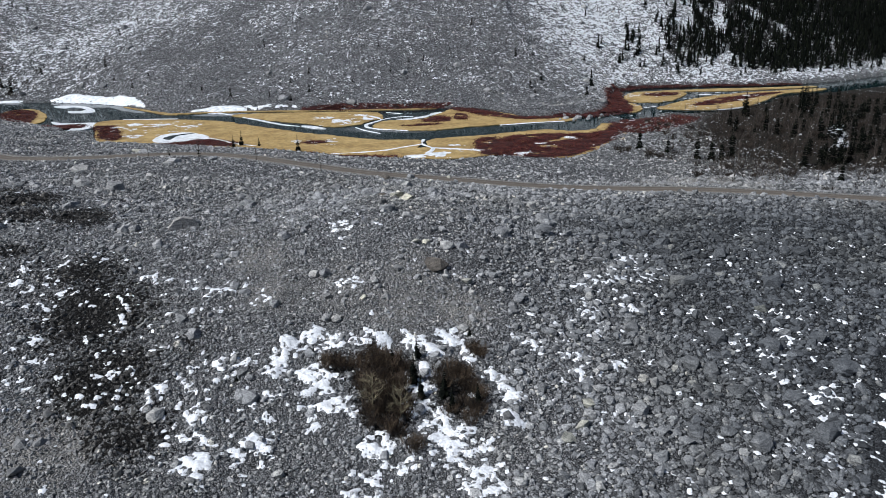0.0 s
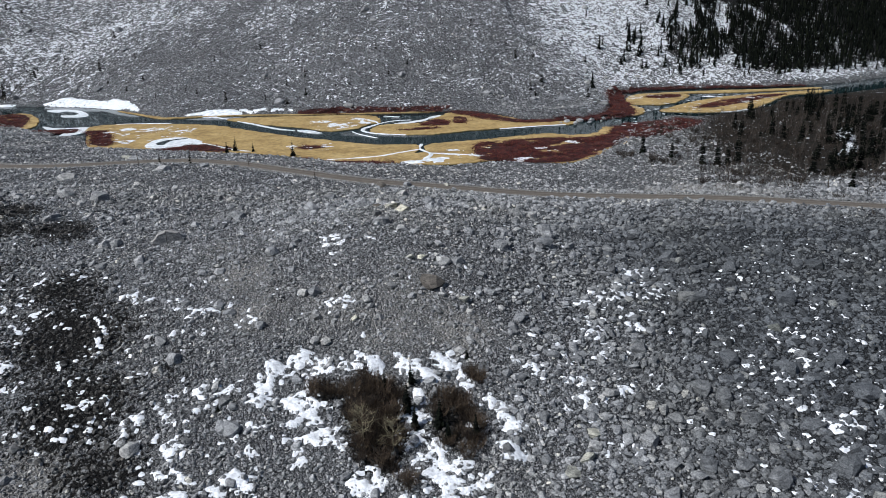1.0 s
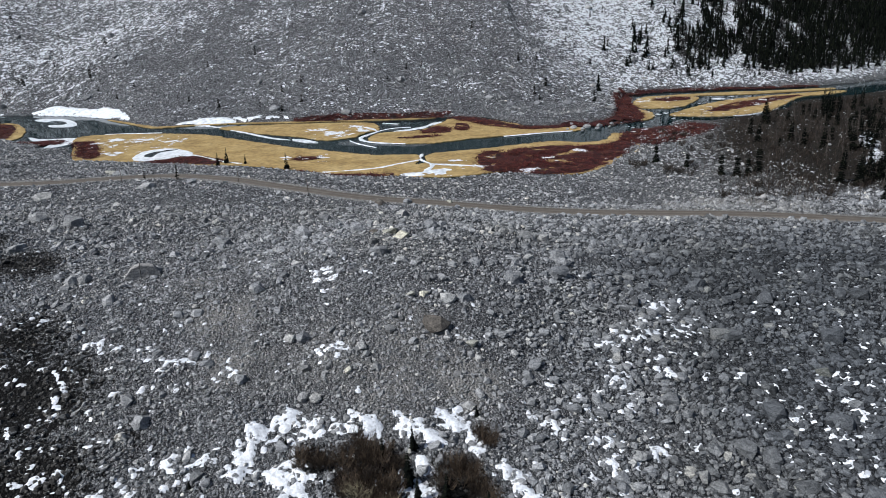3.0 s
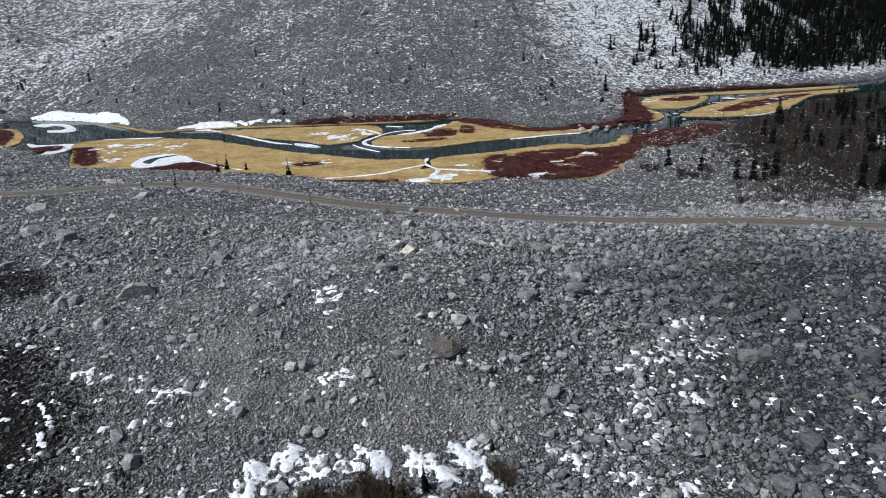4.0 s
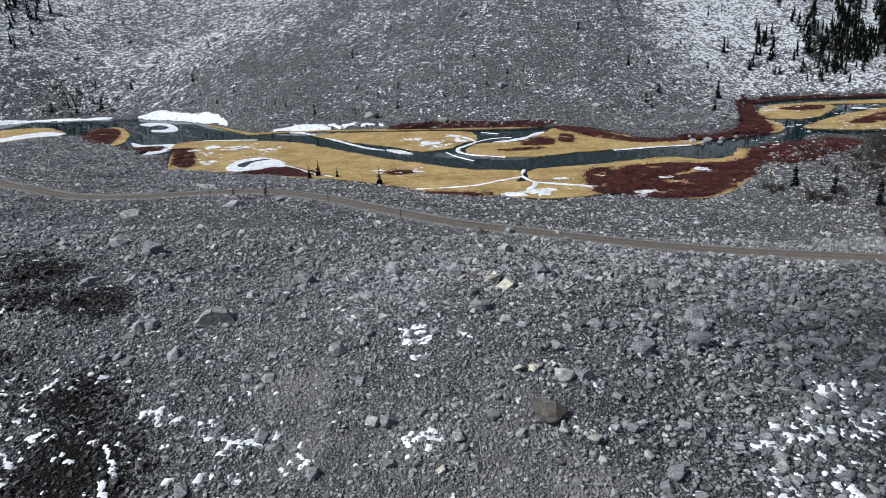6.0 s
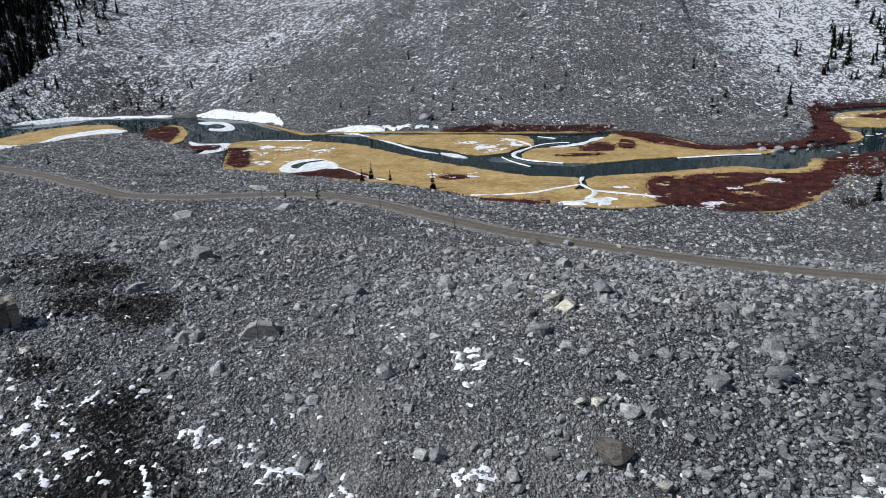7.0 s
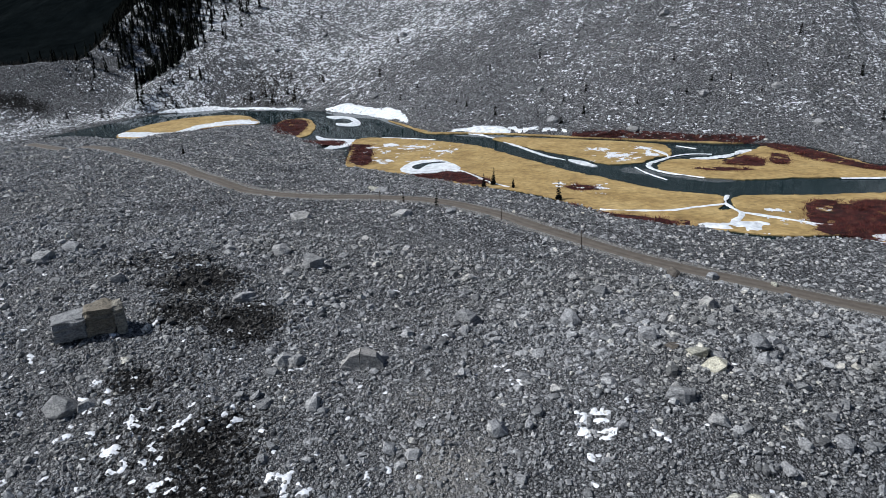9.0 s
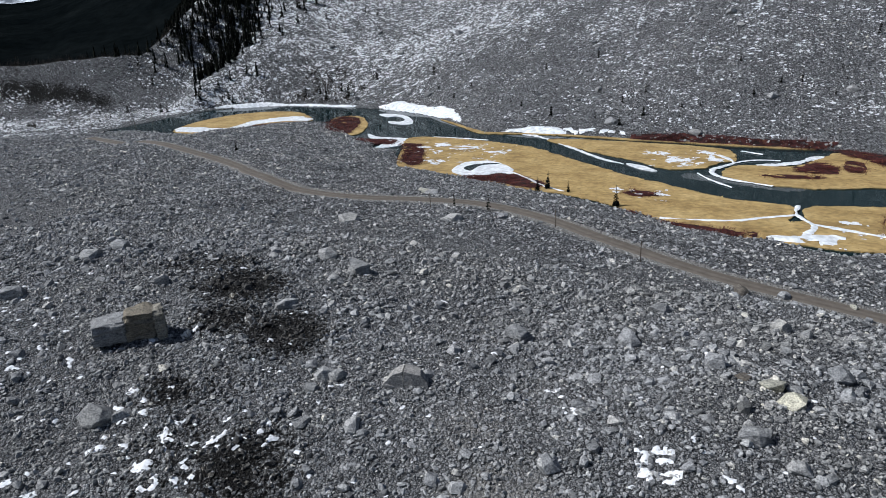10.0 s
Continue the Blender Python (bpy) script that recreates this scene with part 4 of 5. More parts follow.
for i, line in enumerate(red_lines):
    litter(line, 440 + i)
    gx, gy, rng = fill(line, 3.4, 400 + i)
    gx, gy = gx + rng.normal(0, 0.9, len(gx)), gy + rng.normal(0, 0.9, len(gx))
    ok = ragged(gx, gy) | (rng.random(len(gx)) < 0.15)
    gx, gy = gx[ok], gy[ok]
    gz = np.where(height(gx, gy) < 0.2, 0.2, height(gx, gy))
    clump = 0.35 + 1.1 * vnoise(gx / 2.6, gy / 2.6, 95) ** 1.5
    plants("willow_thicket", gx, gy, gz, clump * rng.uniform(0.7, 1.2, len(gx)), 10, 0.62, 0.13, 1.0, M_WILLOW, "leafless dark red willow thicket", "shrubs", 420 + i, 2.2)

for i, (pts, lab, wob) in enumerate(ICES):
    if i in (4, 5):
        drape("snow_bank", pts, wob, 120 + i, 0.3, lab, 2.6 if i == 4 else 1.7, 0.24)
        continue
    ob, line = slab("ice_sheet", pts, -0.12, 0.3 if i in (3, 4, 5, 6) else 0.16, M_ICE, wob, 8, 80 + i, 0.05)
    tagged(ob, lab, "ice", "ice on the river")
for i, (pts, lab, wob) in enumerate(BANKS):
    drape("snow_bank", pts, wob, 90 + i, 0.45, lab, 0.6)
drape("snow_bank", [(-68, 299), (-56, 298), (-46, 296.5), (-44, 298), (-54, 301), (-66, 303)], 1.0, 94, 0.3, "broken snow along the foot of the talus", 3.2)
drape("snow_bank", [(110, 175), (116, 176.6), (123, 183), (129, 193), (137, 206), (139, 211), (133, 208), (125.5, 196.5), (121, 187), (115, 179)], 0.8, 96, 0.5, "snowy creek bend among the bare trees", 0.8)
ob, line = slab("pond_water", [(-81.4, 236.4), (-80.8, 241.6), (-76.6, 245.2), (-73.4, 245), (-77.6, 241.8), (-78.2, 238), (-78.4, 234)], 0.1, 0.34, M_WATER, 0.3, 8, 99, 0.0)
tagged(ob, "dark open water at the edge of the frozen pond", "water", kind="structure")
ob, line = slab("thin_ice", [(-20, 246), (-6, 243), (8, 236), (4, 232), (-8, 236), (-20, 241)], -0.1, 0.02, M_THIN_ICE, 1.2, 8, 98, 0.0)
tagged(ob, "translucent grey ice under the river surface", "ice", "ice on the river")

ICE_RIMS = [
    ([(14.6, 276.2), (8.9, 267.6), (2.9, 262.4), (-2.9, 259.8)], 1.5),
    ([(3.4, 267.6), (-2.9, 267), (-7.7, 262.8), (-11.4, 256.5), (-14, 251.2), (-12.8, 245.2), (-8.2, 240.5), (0.9, 236)], 0.6),
    ([(-17.4, 246.3), (-14.4, 240.2), (-8.3, 232)], 0.45),
    ([(-13.4, 272), (-10.4, 266.8), (-8.7, 262)], 0.9),
    ([(-7, 279.8), (-0.9, 275.7)], 0.6),
    ([(-112, 284.5), (-100, 283.5), (-90, 282)], 0.4),
    ([(33.2, 240.7), (39.6, 241.9), (45.1, 243.1), (56.9, 244.3)], 0.6),
]
for pts, hw in ICE_RIMS:
    me = ribbon("shelf_ice", pts, hw, np.linspace(-1, 1, 5), lambda a, b, c: 0.36 - 0.2 * np.abs(c) ** 3, M_ICE, 1.1, 12)
    tagged(new("shelf_ice", me), "white shelf ice along the willow island", "ice", "ice on the river")

RILLS = [
    [(5.6, 218.2), (5.1, 210.5), (7.8, 203.4), (7, 199.2), (5.7, 195.3)],
    [(7.8, 204), (13.3, 201.7), (22.2, 197.8)],
    [(5.1, 210.5), (-1.4, 206.5), (-7.3, 202.6), (-15.3, 201), (-22, 200.5)],
    [(-66, 235), (-60, 229), (-54, 222.5), (-47, 217.5)],
]
for i, pts in enumerate(RILLS):
    me = ribbon("frozen_rill", pts, 0.55, np.linspace(-1, 1, 5), lambda a, b, c: 0.42 - 0.12 * np.abs(c) ** 3, M_ICE, 1.3, 12)
    tagged(new("frozen_rill", me), "narrow frozen rill through the sedge", "ice", "frozen rills")


def thin_snow(spots, seed):
    """Flecks of snow lying on the meadow round a few spots."""
    x0, x1 = min(q[0] - q[2] for q in spots), max(q[0] + q[2] for q in spots)
    y0, y1 = min(q[1] - q[2] for q in spots), max(q[1] + q[2] for q in spots)
    gx, gy = np.meshgrid(np.arange(x0, x1, 0.4), np.arange(y0, y1, 0.4))
    dep = blobs(gx, gy, [(a, b, r * 0.7, 0.75) for a, b, r in spots]) + 1.7 * (vnoise(gx / 2.2, gy / 2.2, seed) - 0.5) + 0.8 * (vnoise(gx / 0.8, gy / 0.8, seed + 5) - 0.5) - 0.5
    n = gx.shape[1]
    i = (np.arange(gx.shape[0] - 1)[:, None] * n + np.arange(n - 1)[None])[dep[:-1, :-1] > 0]
    f = np.stack([i, i + 1, i + n + 1, i + n], 1)
    used, inv = np.unique(f, return_inverse=True)
    gz = 0.34 + 0.2 * np.clip(dep, 0, 0.4)
    me = mesh_np("meadow_snow", np.stack([gx.ravel(), gy.ravel(), gz.ravel()], 1)[used], inv.reshape(f.shape), M_SNOW, True)
    tagged(new("meadow_snow", me), "flecks of snow caught in the sedge", "snow", kind="stuff")


thin_snow([(-24, 262, 6), (-20, 257, 5), (-15, 266, 5), (-30, 270, 5), (-17, 274, 4)], 61)
thin_snow([(-102.4, 269.2, 6), (-91.9, 265.2, 7), (-93.3, 245.3, 6), (-80.5, 261.6, 5), (-107, 264.5, 4)], 62)
thin_snow([(-34, 222, 4), (-29, 218, 4), (-25, 221, 3.5)], 63)
thin_snow([(20, 197, 4), (32, 192, 5), (40, 205, 4), (52, 212, 4), (14, 206, 3)], 64)
thin_snow([(80, 236, 6), (90, 232, 6), (100, 304, 6), (112, 308, 7), (140, 284, 6), (150, 292, 6), (132, 300, 5)], 65)


# ---- plants: shapes ----
def tube(bm, a, b, ra, rb, sides=5):
    d = (b - a).normalized()
    u = d.orthogonal().normalized()
    w = d.cross(u)
    ring = [[bm.verts.new(p + r * (math.cos(2 * math.pi * k / sides) * u + math.sin(2 * math.pi * k / sides) * w)) for k in range(sides)] for p, r in ((a, ra), (b, rb))]
    for k in range(sides):
        bm.faces.new((ring[0][k], ring[0][(k + 1) % sides], ring[1][(k + 1) % sides], ring[1][k]))
    if rb > 0.02:
        bm.faces.new(ring[1])


def conifer(h, seed, levels=15, arms=8, wide=0.17, thin=0.0):
    """A spruce: trunk, and a crown of drooping needle sprays with gaps."""
    rnd = random.Random(seed)
    ob = new("conifer")
    bm = bmesh.new()
    tube(bm, Vector((0, 0, -0.3)), Vector((0, 0, h * 0.55)), h * 0.018, h * 0.011, 6)
    tube(bm, Vector((0, 0, h * 0.55)), Vector((0, 0, h * 0.98)), h * 0.011, 0.012, 5)
    part("trunk", bm, M_BARK, ob)
    bm = bmesh.new()
    for i in range(levels):
        t = (i + rnd.uniform(-0.3, 0.3)) / levels
        z = h * (0.07 + 0.92 * t)
        reach = h * wide * (1 - t) ** 0.8 * rnd.uniform(0.7, 1.2) + 0.06
        for k in range(arms):
            if rnd.random() < thin:
                continue
            a = 2 * math.pi * (k + rnd.random() * 0.9) / arms
            r = reach * rnd.uniform(0.55, 1.15)
            d, s = Vector((math.cos(a), math.sin(a), 0)), Vector((-math.sin(a), math.cos(a), 0))
            drop = r * rnd.uniform(0.15, 0.5)
            root, tip = Vector((0, 0, z + r * 0.12)), d * r + Vector((0, 0, z - drop))
            mid = d * r * 0.5 + Vector((0, 0, z - drop * 0.25))
            w = r * rnd.uniform(0.28, 0.42)
            v = [bm.verts.new(q) for q in (root, mid + s * w, tip, mid - s * w, mid + Vector((0, 0, -w * 0.9)))]
            bm.faces.new((v[0], v[1], v[2])), bm.faces.new((v[0], v[2], v[3])), bm.faces.new((v[0], v[4], v[2]))
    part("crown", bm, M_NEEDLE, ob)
    return ob


def branching(bm, p, d, length, r, depth, rnd, spread, sides):
    q = p + d * length
    tube(bm, p, q, r, r * 0.62, sides)
    if depth == 0:
        return
    for k in range(rnd.choice((2, 3, 3))):
        turn = Vector([rnd.gauss(0, spread) for _ in range(3)])
        nd = (d + turn + Vector((0, 0, 0.16))).normalized()
        s = p.lerp(q, rnd.uniform(0.45, 1.0))
        branching(bm, s, nd, length * rnd.uniform(0.55, 0.85), r * 0.55, depth - 1, rnd, spread, 3)


def bare_tree(h, seed, bark, name="bare_tree", stout=0.0055, depth=1, limbs=15, reach=1.0):
    """A leafless tree: trunk, and limbs that fork into twigs."""
    rnd = random.Random(seed)
    ob = new(name)
    bm = bmesh.new()
    bend = Vector((rnd.uniform(-0.06, 0.06) * h, rnd.uniform(-0.06, 0.06) * h, 0))
    a, b, c = Vector((0, 0, -0.3)), Vector((0, 0, h * 0.45)) + bend, Vector((0, 0, h * 0.9)) + bend * 1.6
    tube(bm, a, b, h * 0.017, h * 0.011, 6), tube(bm, b, c, h * 0.011, h * 0.004, 5)
    part("trunk", bm, bark, ob)
    bm = bmesh.new()
    for k in range(limbs):
        t = rnd.uniform(0.22, 1.0)
        p = a.lerp(b, t / 0.5) if t < 0.5 else b.lerp(c, (t - 0.5) / 0.5)
        ang = rnd.uniform(0, 2 * math.pi)
        d = Vector((math.cos(ang), math.sin(ang), rnd.uniform(0.35, 1.1))).normalized()
        branching(bm, p, d, h * reach * rnd.uniform(0.11, 0.19) * (1.25 - 0.75 * t), h * stout, depth, rnd, 0.4, 3)
    part("branchwork", bm, bark, ob)
    return ob


def bare_shrub(h, seed, material, stems=26, name="bare_shrub", depth=1, thick=0.016):
    rnd = random.Random(seed)
    ob = new(name)
    bm = bmesh.new()
    for k in range(stems):
        ang = rnd.uniform(0, 2 * math.pi)
        p = Vector((math.cos(ang), math.sin(ang), 0)) * rnd.uniform(0, 0.35) * h + Vector((0, 0, -0.1))
        d = Vector((math.cos(ang) * rnd.uniform(0.1, 0.8), math.sin(ang) * rnd.uniform(0.1, 0.8), 1)).normalized()
        branching(bm, p, d, h * rnd.uniform(0.35, 0.6) * (1.0 if depth < 2 else 0.72), h * thick, depth, rnd, 0.38, 3)
    part("branchwork", bm, material, ob)
    return ob


def ground_at(x, y):
    z = float(height(np.array([x]), np.array([y]))[0])
    return max(z, 0.2) if y > 150 else z


def stand(ob, x, y, yaw=0.0, k=1.0, lean=(0, 0)):
    m = pose(x, y, ground_at(x, y), lean[0], lean[1], yaw)
    ob.scale = (k, k, k)
    ob.matrix_basis = m @ Matrix.Diagonal((k, k, k, 1))
    return ob


def stand_copy(ob, x, y, yaw, k, tags):
    keep = ob.scale.copy()
    ob.scale = (k, k, k)
    c = copy_thing(ob, pose(x, y, ground_at(x, y), random.uniform(-3, 3), random.uniform(-3, 3), yaw))
    ob.scale = keep
    return tagged(c, *tags)


# ---- spruces beside the road and the meadow ----
proto = [conifer(4.4, 11, 16, 7, 0.12, 0.25), conifer(4.0, 12, 15, 8, 0.17), conifer(6.5, 13, 18, 8, 0.17), conifer(8.0, 14, 20, 8, 0.16, 0.1)]
ROADSIDE = [(-54.3, 181.5, 1.05, 0), (-62.0, 181.8, 0.8, 0), (-53.7, 217, 1.0, 1), (-51.8, 219.5, 1.25, 1), (-45.9, 217.2, 0.8, 1), (-32.5, 207.5, 1.3, 1), (-149, 219, 0.8, 1)]
for i, (px, py, k, w) in enumerate(ROADSIDE):
    c = stand_copy(proto[w], px, py, 40.0 * i, k, ("small dark spruce among the rubble", "tree", "spruces by the road"))
GROVE = [(67, 193, 1.0, 2), (72, 185, 0.8, 2), (75, 172, 1.05, 2), (78.5, 171, 1.1, 2), (81, 170.5, 1.0, 2), (85, 173.5, 1.3, 2), (99, 148, 0.8, 2), (101, 206, 0.9, 3), (112, 208, 1.0, 3)]
rnd = random.Random(5)
for k in range(300):
    px, py = rnd.uniform(90, 170), rnd.uniform(158, 262)
    if py < float(shore(px)) - 3 and py > 150 + 0.2 * (px - 90) and px > 0.536 * (py - 26) + rnd.uniform(-4, 30) and rnd.random() < 0.7:
        GROVE.append((px, py, rnd.uniform(0.5, 1.25), rnd.choice((2, 2, 3))))
for i, (px, py, k, w) in enumerate(GROVE):
    stand_copy(proto[w], px, py, 57.0 * i, k, ("dark spruce in the bare riverside wood", "tree", "spruces of the riverside wood"))
SLOPE = [(-299, 338, 0.8, 2), (-279, 321, 0.9, 2), (-276, 322, 0.8, 2), (-259, 344, 0.7, 2), (-257, 347, 0.9, 2), (-254, 346, 0.8, 2), (-250, 351, 0.7, 2), (-245, 359, 0.7, 2), (-48, 303, 1.1, 1), (-90, 322, 0.8, 1), (-122, 350, 0.9, 1), (-28, 312, 0.7, 1), (-5, 318, 0.8, 1), (-150, 372, 1.0, 2), (10, 325, 0.6, 2), (20, 318, 0.6, 1), (-196, 366, 1.2, 2), (-202, 370, 1.0, 2), (-208, 364, 1.1, 2), (-214, 368, 0.9, 2), (-222, 366, 1.0, 2), (-185, 378, 0.8, 2)]
for k in range(70):
    px = rnd.choice((rnd.uniform(-300, -150), rnd.uniform(-150, 60), rnd.uniform(50, 150)))
    SLOPE.append((px, float(foot(px)) + rnd.uniform(6, 90), rnd.uniform(0.35, 0.9), rnd.choice((1, 2))))
for i, (px, py, k, w) in enumerate(SLOPE):
    stand_copy(proto[w], px, py, 73.0 * i, k, ("lone dark spruce on the snowy talus slope", "tree", "spruces on the talus"))

bare = [bare_tree(7.5, 21, M_BARK), bare_tree(6.5, 22, M_BARK), bare_tree(8.5, 23, M_BARK), bare_tree(5.5, 24, M_BARK)]
count = 0
while count < 170:
    px, py = rnd.uniform(62, 190), rnd.uniform(140, 245)
    rd = float(road_offset(np.array([px]), np.array([py]))[0][0])
    edge = 150 + 12 * math.sin(px * 0.11)
    if rd < 7 or py > float(shore(px)) - 2 or (px < 95 and py > 190 - 0.5 * (95 - px)) or py < edge - 0.35 * (px - 70):
        continue
    stand_copy(bare[rnd.randrange(4)], px, py, rnd.uniform(0, 360), rnd.uniform(0.4, 0.8), ("leafless grey-brown aspen in the riverside wood", "tree", "bare riverside trees"))
    count += 1
for px, py, k in ((-287, 275, 0.9), (-284, 272, 0.8), (-277, 277, 0.8), (-273, 273, 0.7), (-254, 280, 0.9), (-251, 277, 0.7), (-237, 273, 0.8), (-224, 266, 0.6), (-268, 276, 0.6), (-291, 277, 0.6)):
    stand_copy(bare[2], px, py, rnd.uniform(0, 360), k, ("leafless aspen on the river bank", "tree", "bare riverside trees"))

shrubs = [bare_shrub(1.6, 31, M_BROWN_TWIG), bare_shrub(1.9, 32, M_TWIG, 40), bare_shrub(1.3, 33, M_WILLOW, 22)]
count = 0
while count < 150:
    px, py = rnd.uniform(58, 150), rnd.uniform(108, 235)
    rd = float(road_offset(np.array([px]), np.array([py]))[0][0])
    if rd < 5.5 or py > float(shore(px)) - 1 or (py < 128 and px < 92) or (px < 80 and py > 195) or (px < 66 and py < 175):
        continue
    stand_copy(shrubs[rnd.choice((0, 1, 1))], px, py, rnd.uniform(0, 360), rnd.uniform(0.7, 1.5), ("leafless brown shrub by the road", "shrub", "roadside shrubs"))
    count += 1

# ---- hollow with shrubs in the near debris ----
HOLLOW = [(-7.2, 71.0, 1.1), (-5.5, 71.2, 1.2), (-3.8, 71.5, 1.2), (-2.4, 71.0, 1.0), (-6.6, 69.3, 1.2), (-5.0, 69.2, 1.3), (-3.5, 69.4, 1.3), (-2.2, 69.0, 1.1), (-6.2, 67.4, 1.1), (-4.8, 67.0, 1.3), (-3.2, 67.2, 1.3), (-1.9, 66.8, 1.0), (-5.6, 65.4, 1.1), (-4.2, 65.0, 1.3), (-2.8, 65.2, 1.1), (-5.2, 63.4, 0.9), (-3.9, 62.8, 1.0), (-2.8, 63.0, 0.9), (-5.0, 73.0, 1.0), (-6.8, 72.6, 0.9), (-3.2, 73.0, 0.9), (1.9, 70.4, 0.9), (3.4, 71.2, 1.1), (2.6, 69.0, 1.0), (4.2, 69.6, 1.2), (5.6, 69.0, 1.1), (6.6, 67.2, 1.0), (4.6, 66.4, 1.0), (3.4, 65.6, 0.8), (6.0, 65.0, 1.1), (4.9, 64.6, 0.9), (5.2, 71.0, 1.0), (-1.8, 60.8, 0.9), (-0.8, 60.2, 0.8), (-11.2, 71.2, 0.9), (-9.8, 71.8, 1.0), (-8.8, 71.2, 0.9), (6.2, 75.2, 0.8), (7.4, 74.8, 0.9), (6.9, 74.0, 0.7)]
thick = [bare_shrub(1.7, 34, M_HOLLOW_TWIG, 64, thick=0.011), bare_shrub(1.6, 35, M_TWIG, 70, thick=0.011)]
for i, (px, py, k) in enumerate(HOLLOW):
    for ox, oy in ((0, 0), (0.9 * math.sin(i * 2.4), 0.9 * math.cos(i * 2.4))):
        stand_copy(thick[0 if ox == 0 else i % 2], px + ox, py + oy, 61.0 * i + 90 * ox, k * 1.1, ("dense leafless brown shrub in the snowy hollow", "shrub", "shrubs of the hollow"))
for i, (px, py, k, w) in enumerate([(-12.8, 73.4, 0.28, 1), (6.4, 77.6, 0.4, 1), (2.4, 67.4, 0.95, 1), (3.2, 66.0, 0.7, 1), (6.2, 66.2, 0.75, 1), (-0.4, 72.8, 0.75, 1), (-1.0, 69.4, 1.0, 1), (-3.4, 72.2, 0.6, 1), (-0.2, 67.6, 0.85, 1), (-21, 69, 0.3, 1)]):
    stand_copy(proto[w], px, py, 47.0 * i, k, ("young dark spruce in the snowy hollow", "tree", "young spruces of the hollow"))
pale_trees = [bare_tree(5.0, 41, M_ASPEN, "aspen", 0.0065, 2, 34, 1.5), bare_tree(4.2, 42, M_ASPEN, "aspen", 0.0075, 2, 34, 1.7)]
tagged(stand(pale_trees[0], -5.6, 65.4, 30), "slender pale leafless aspen in the hollow", "tree", "aspens of the hollow")
tagged(stand(pale_trees[1], -2.6, 64.2, 140), "short pale leafless aspen with spreading limbs", "tree", "aspens of the hollow")
for ob in proto + bare + shrubs + thick:
    for o in (*ob.children_recursive, ob):
        bpy.data.objects.remove(o)


# ---- far forest ----
def far_trees(name, x, y, hgt, label, seed):
    """Many spruces, each a ragged stack of needle skirts, joined."""
    rng = np.random.default_rng(seed)
    n, lev, arm = len(x), 4, 5
    z = height(x, y) - 0.3
    tri = []
    for i in range(lev):
        t = i / lev
        for k in range(arm):
            a = 2 * np.pi * (k + rng.random(n)) / arm
            r = hgt * 0.14 * (1 - t) * rng.uniform(0.6, 1.25, n) + 0.15
            zz = hgt * (0.08 + 0.8 * t)
            w = rng.uniform(0.35, 0.6, n)
            p0 = np.stack([x, y, z + zz + hgt * 0.26], -1)
            p1 = np.stack([x + r * np.cos(a - w), y + r * np.sin(a - w), z + zz - r * 0.3], -1)
            p2 = np.stack([x + r * np.cos(a + w), y + r * np.sin(a + w), z + zz - r * 0.2], -1)
            tri.append(np.stack([p0, p1, p2], 1))
    v = np.stack(tri, 1).reshape(-1, 3)
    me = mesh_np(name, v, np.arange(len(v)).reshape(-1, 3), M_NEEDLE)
    return tagged(new(name, me), label, "forest", kind="stuff")


x, y, rng = sprinkle(14500, 60, 420, 280, 560, right_wood, 61)
far_trees("spruce_wood", x, y, rng.uniform(3.5, 9.5, len(x)), "dense dark spruce wood on the snowy slope", 62)
x, y, rng = sprinkle(9500, -400, -250, 336, 500, left_wood, 63)
far_trees("spruce_wood", x, y, rng.uniform(5, 10, len(x)), "dark spruce stand at the shoulder of the slope", 64)
x, y, rng = sprinkle(900, -520, -300, 250, 520, lambda a, b: 0.5 * (vnoise(a / 25, b / 25, 53) > 0.55) * ((b - foot(a)) > 8), 65)
plants("brush", x, y, height(x, y), rng.uniform(0.8, 1.6, len(x)), 18, 2.2, 0.12, 0.9, M_TWIG, "leafless brush on the terrace edge", "shrubs", 66)


x, y, rng = sprinkle(2600, -400, -270, 270, 400, lambda a, b: smooth(424, 434, np.hypot(a + 7, b - 51)) * smooth(456, 446, np.hypot(a + 7, b - 51)), 85)
plants("brush", x, y, height(x, y) - 0.2, rng.uniform(0.4, 1.2, len(x)), 12, 4.2, 0.1, 0.9, M_BROWN_TWIG, "leafless brush along the crest of the terrace", "shrubs", 86, 0.5)


x, y, rng = sprinkle(420, -228, -186, 361, 384, lambda a, b: smooth(0.4, 0.6, vnoise(a / 7, b / 5, 93)), 87)
plants("brush", x, y, height(x, y) - 0.2, rng.uniform(0.5, 1.2, len(x)), 12, 2.6, 0.14, 1.0, M_TWIG, "dark leafless brush at the foot of the talus", "shrubs", 88, 0.8)


def riverside(a, b):
    rd, px, py = road_offset(a, b)
    up = (rd > 6) * (b < shore(a) - 1) * smooth(60, 84, a + 6 * (vnoise(a / 9, b / 9, 56) - 0.5)) * smooth(144, 154, b - 0.12 * (a - 90) + 8 * (vnoise(a / 7, b / 7, 57) - 0.5))
    up = up * (1 - 0.9 * smooth(86, 70, a) * smooth(178, 190, b))
    low = (rd > 6) * (b < 128) * smooth(88, 100, a + 8 * (vnoise(a / 6, b / 6, 58) - 0.5)) * smooth(100, 112, b)
    up = up * smooth(-16, 2, a - 0.536 * (b - 26))
    return np.maximum(up, low) * (0.35 + 0.65 * smooth(0.3, 0.5, vnoise(a / 11, b / 11, 59)))


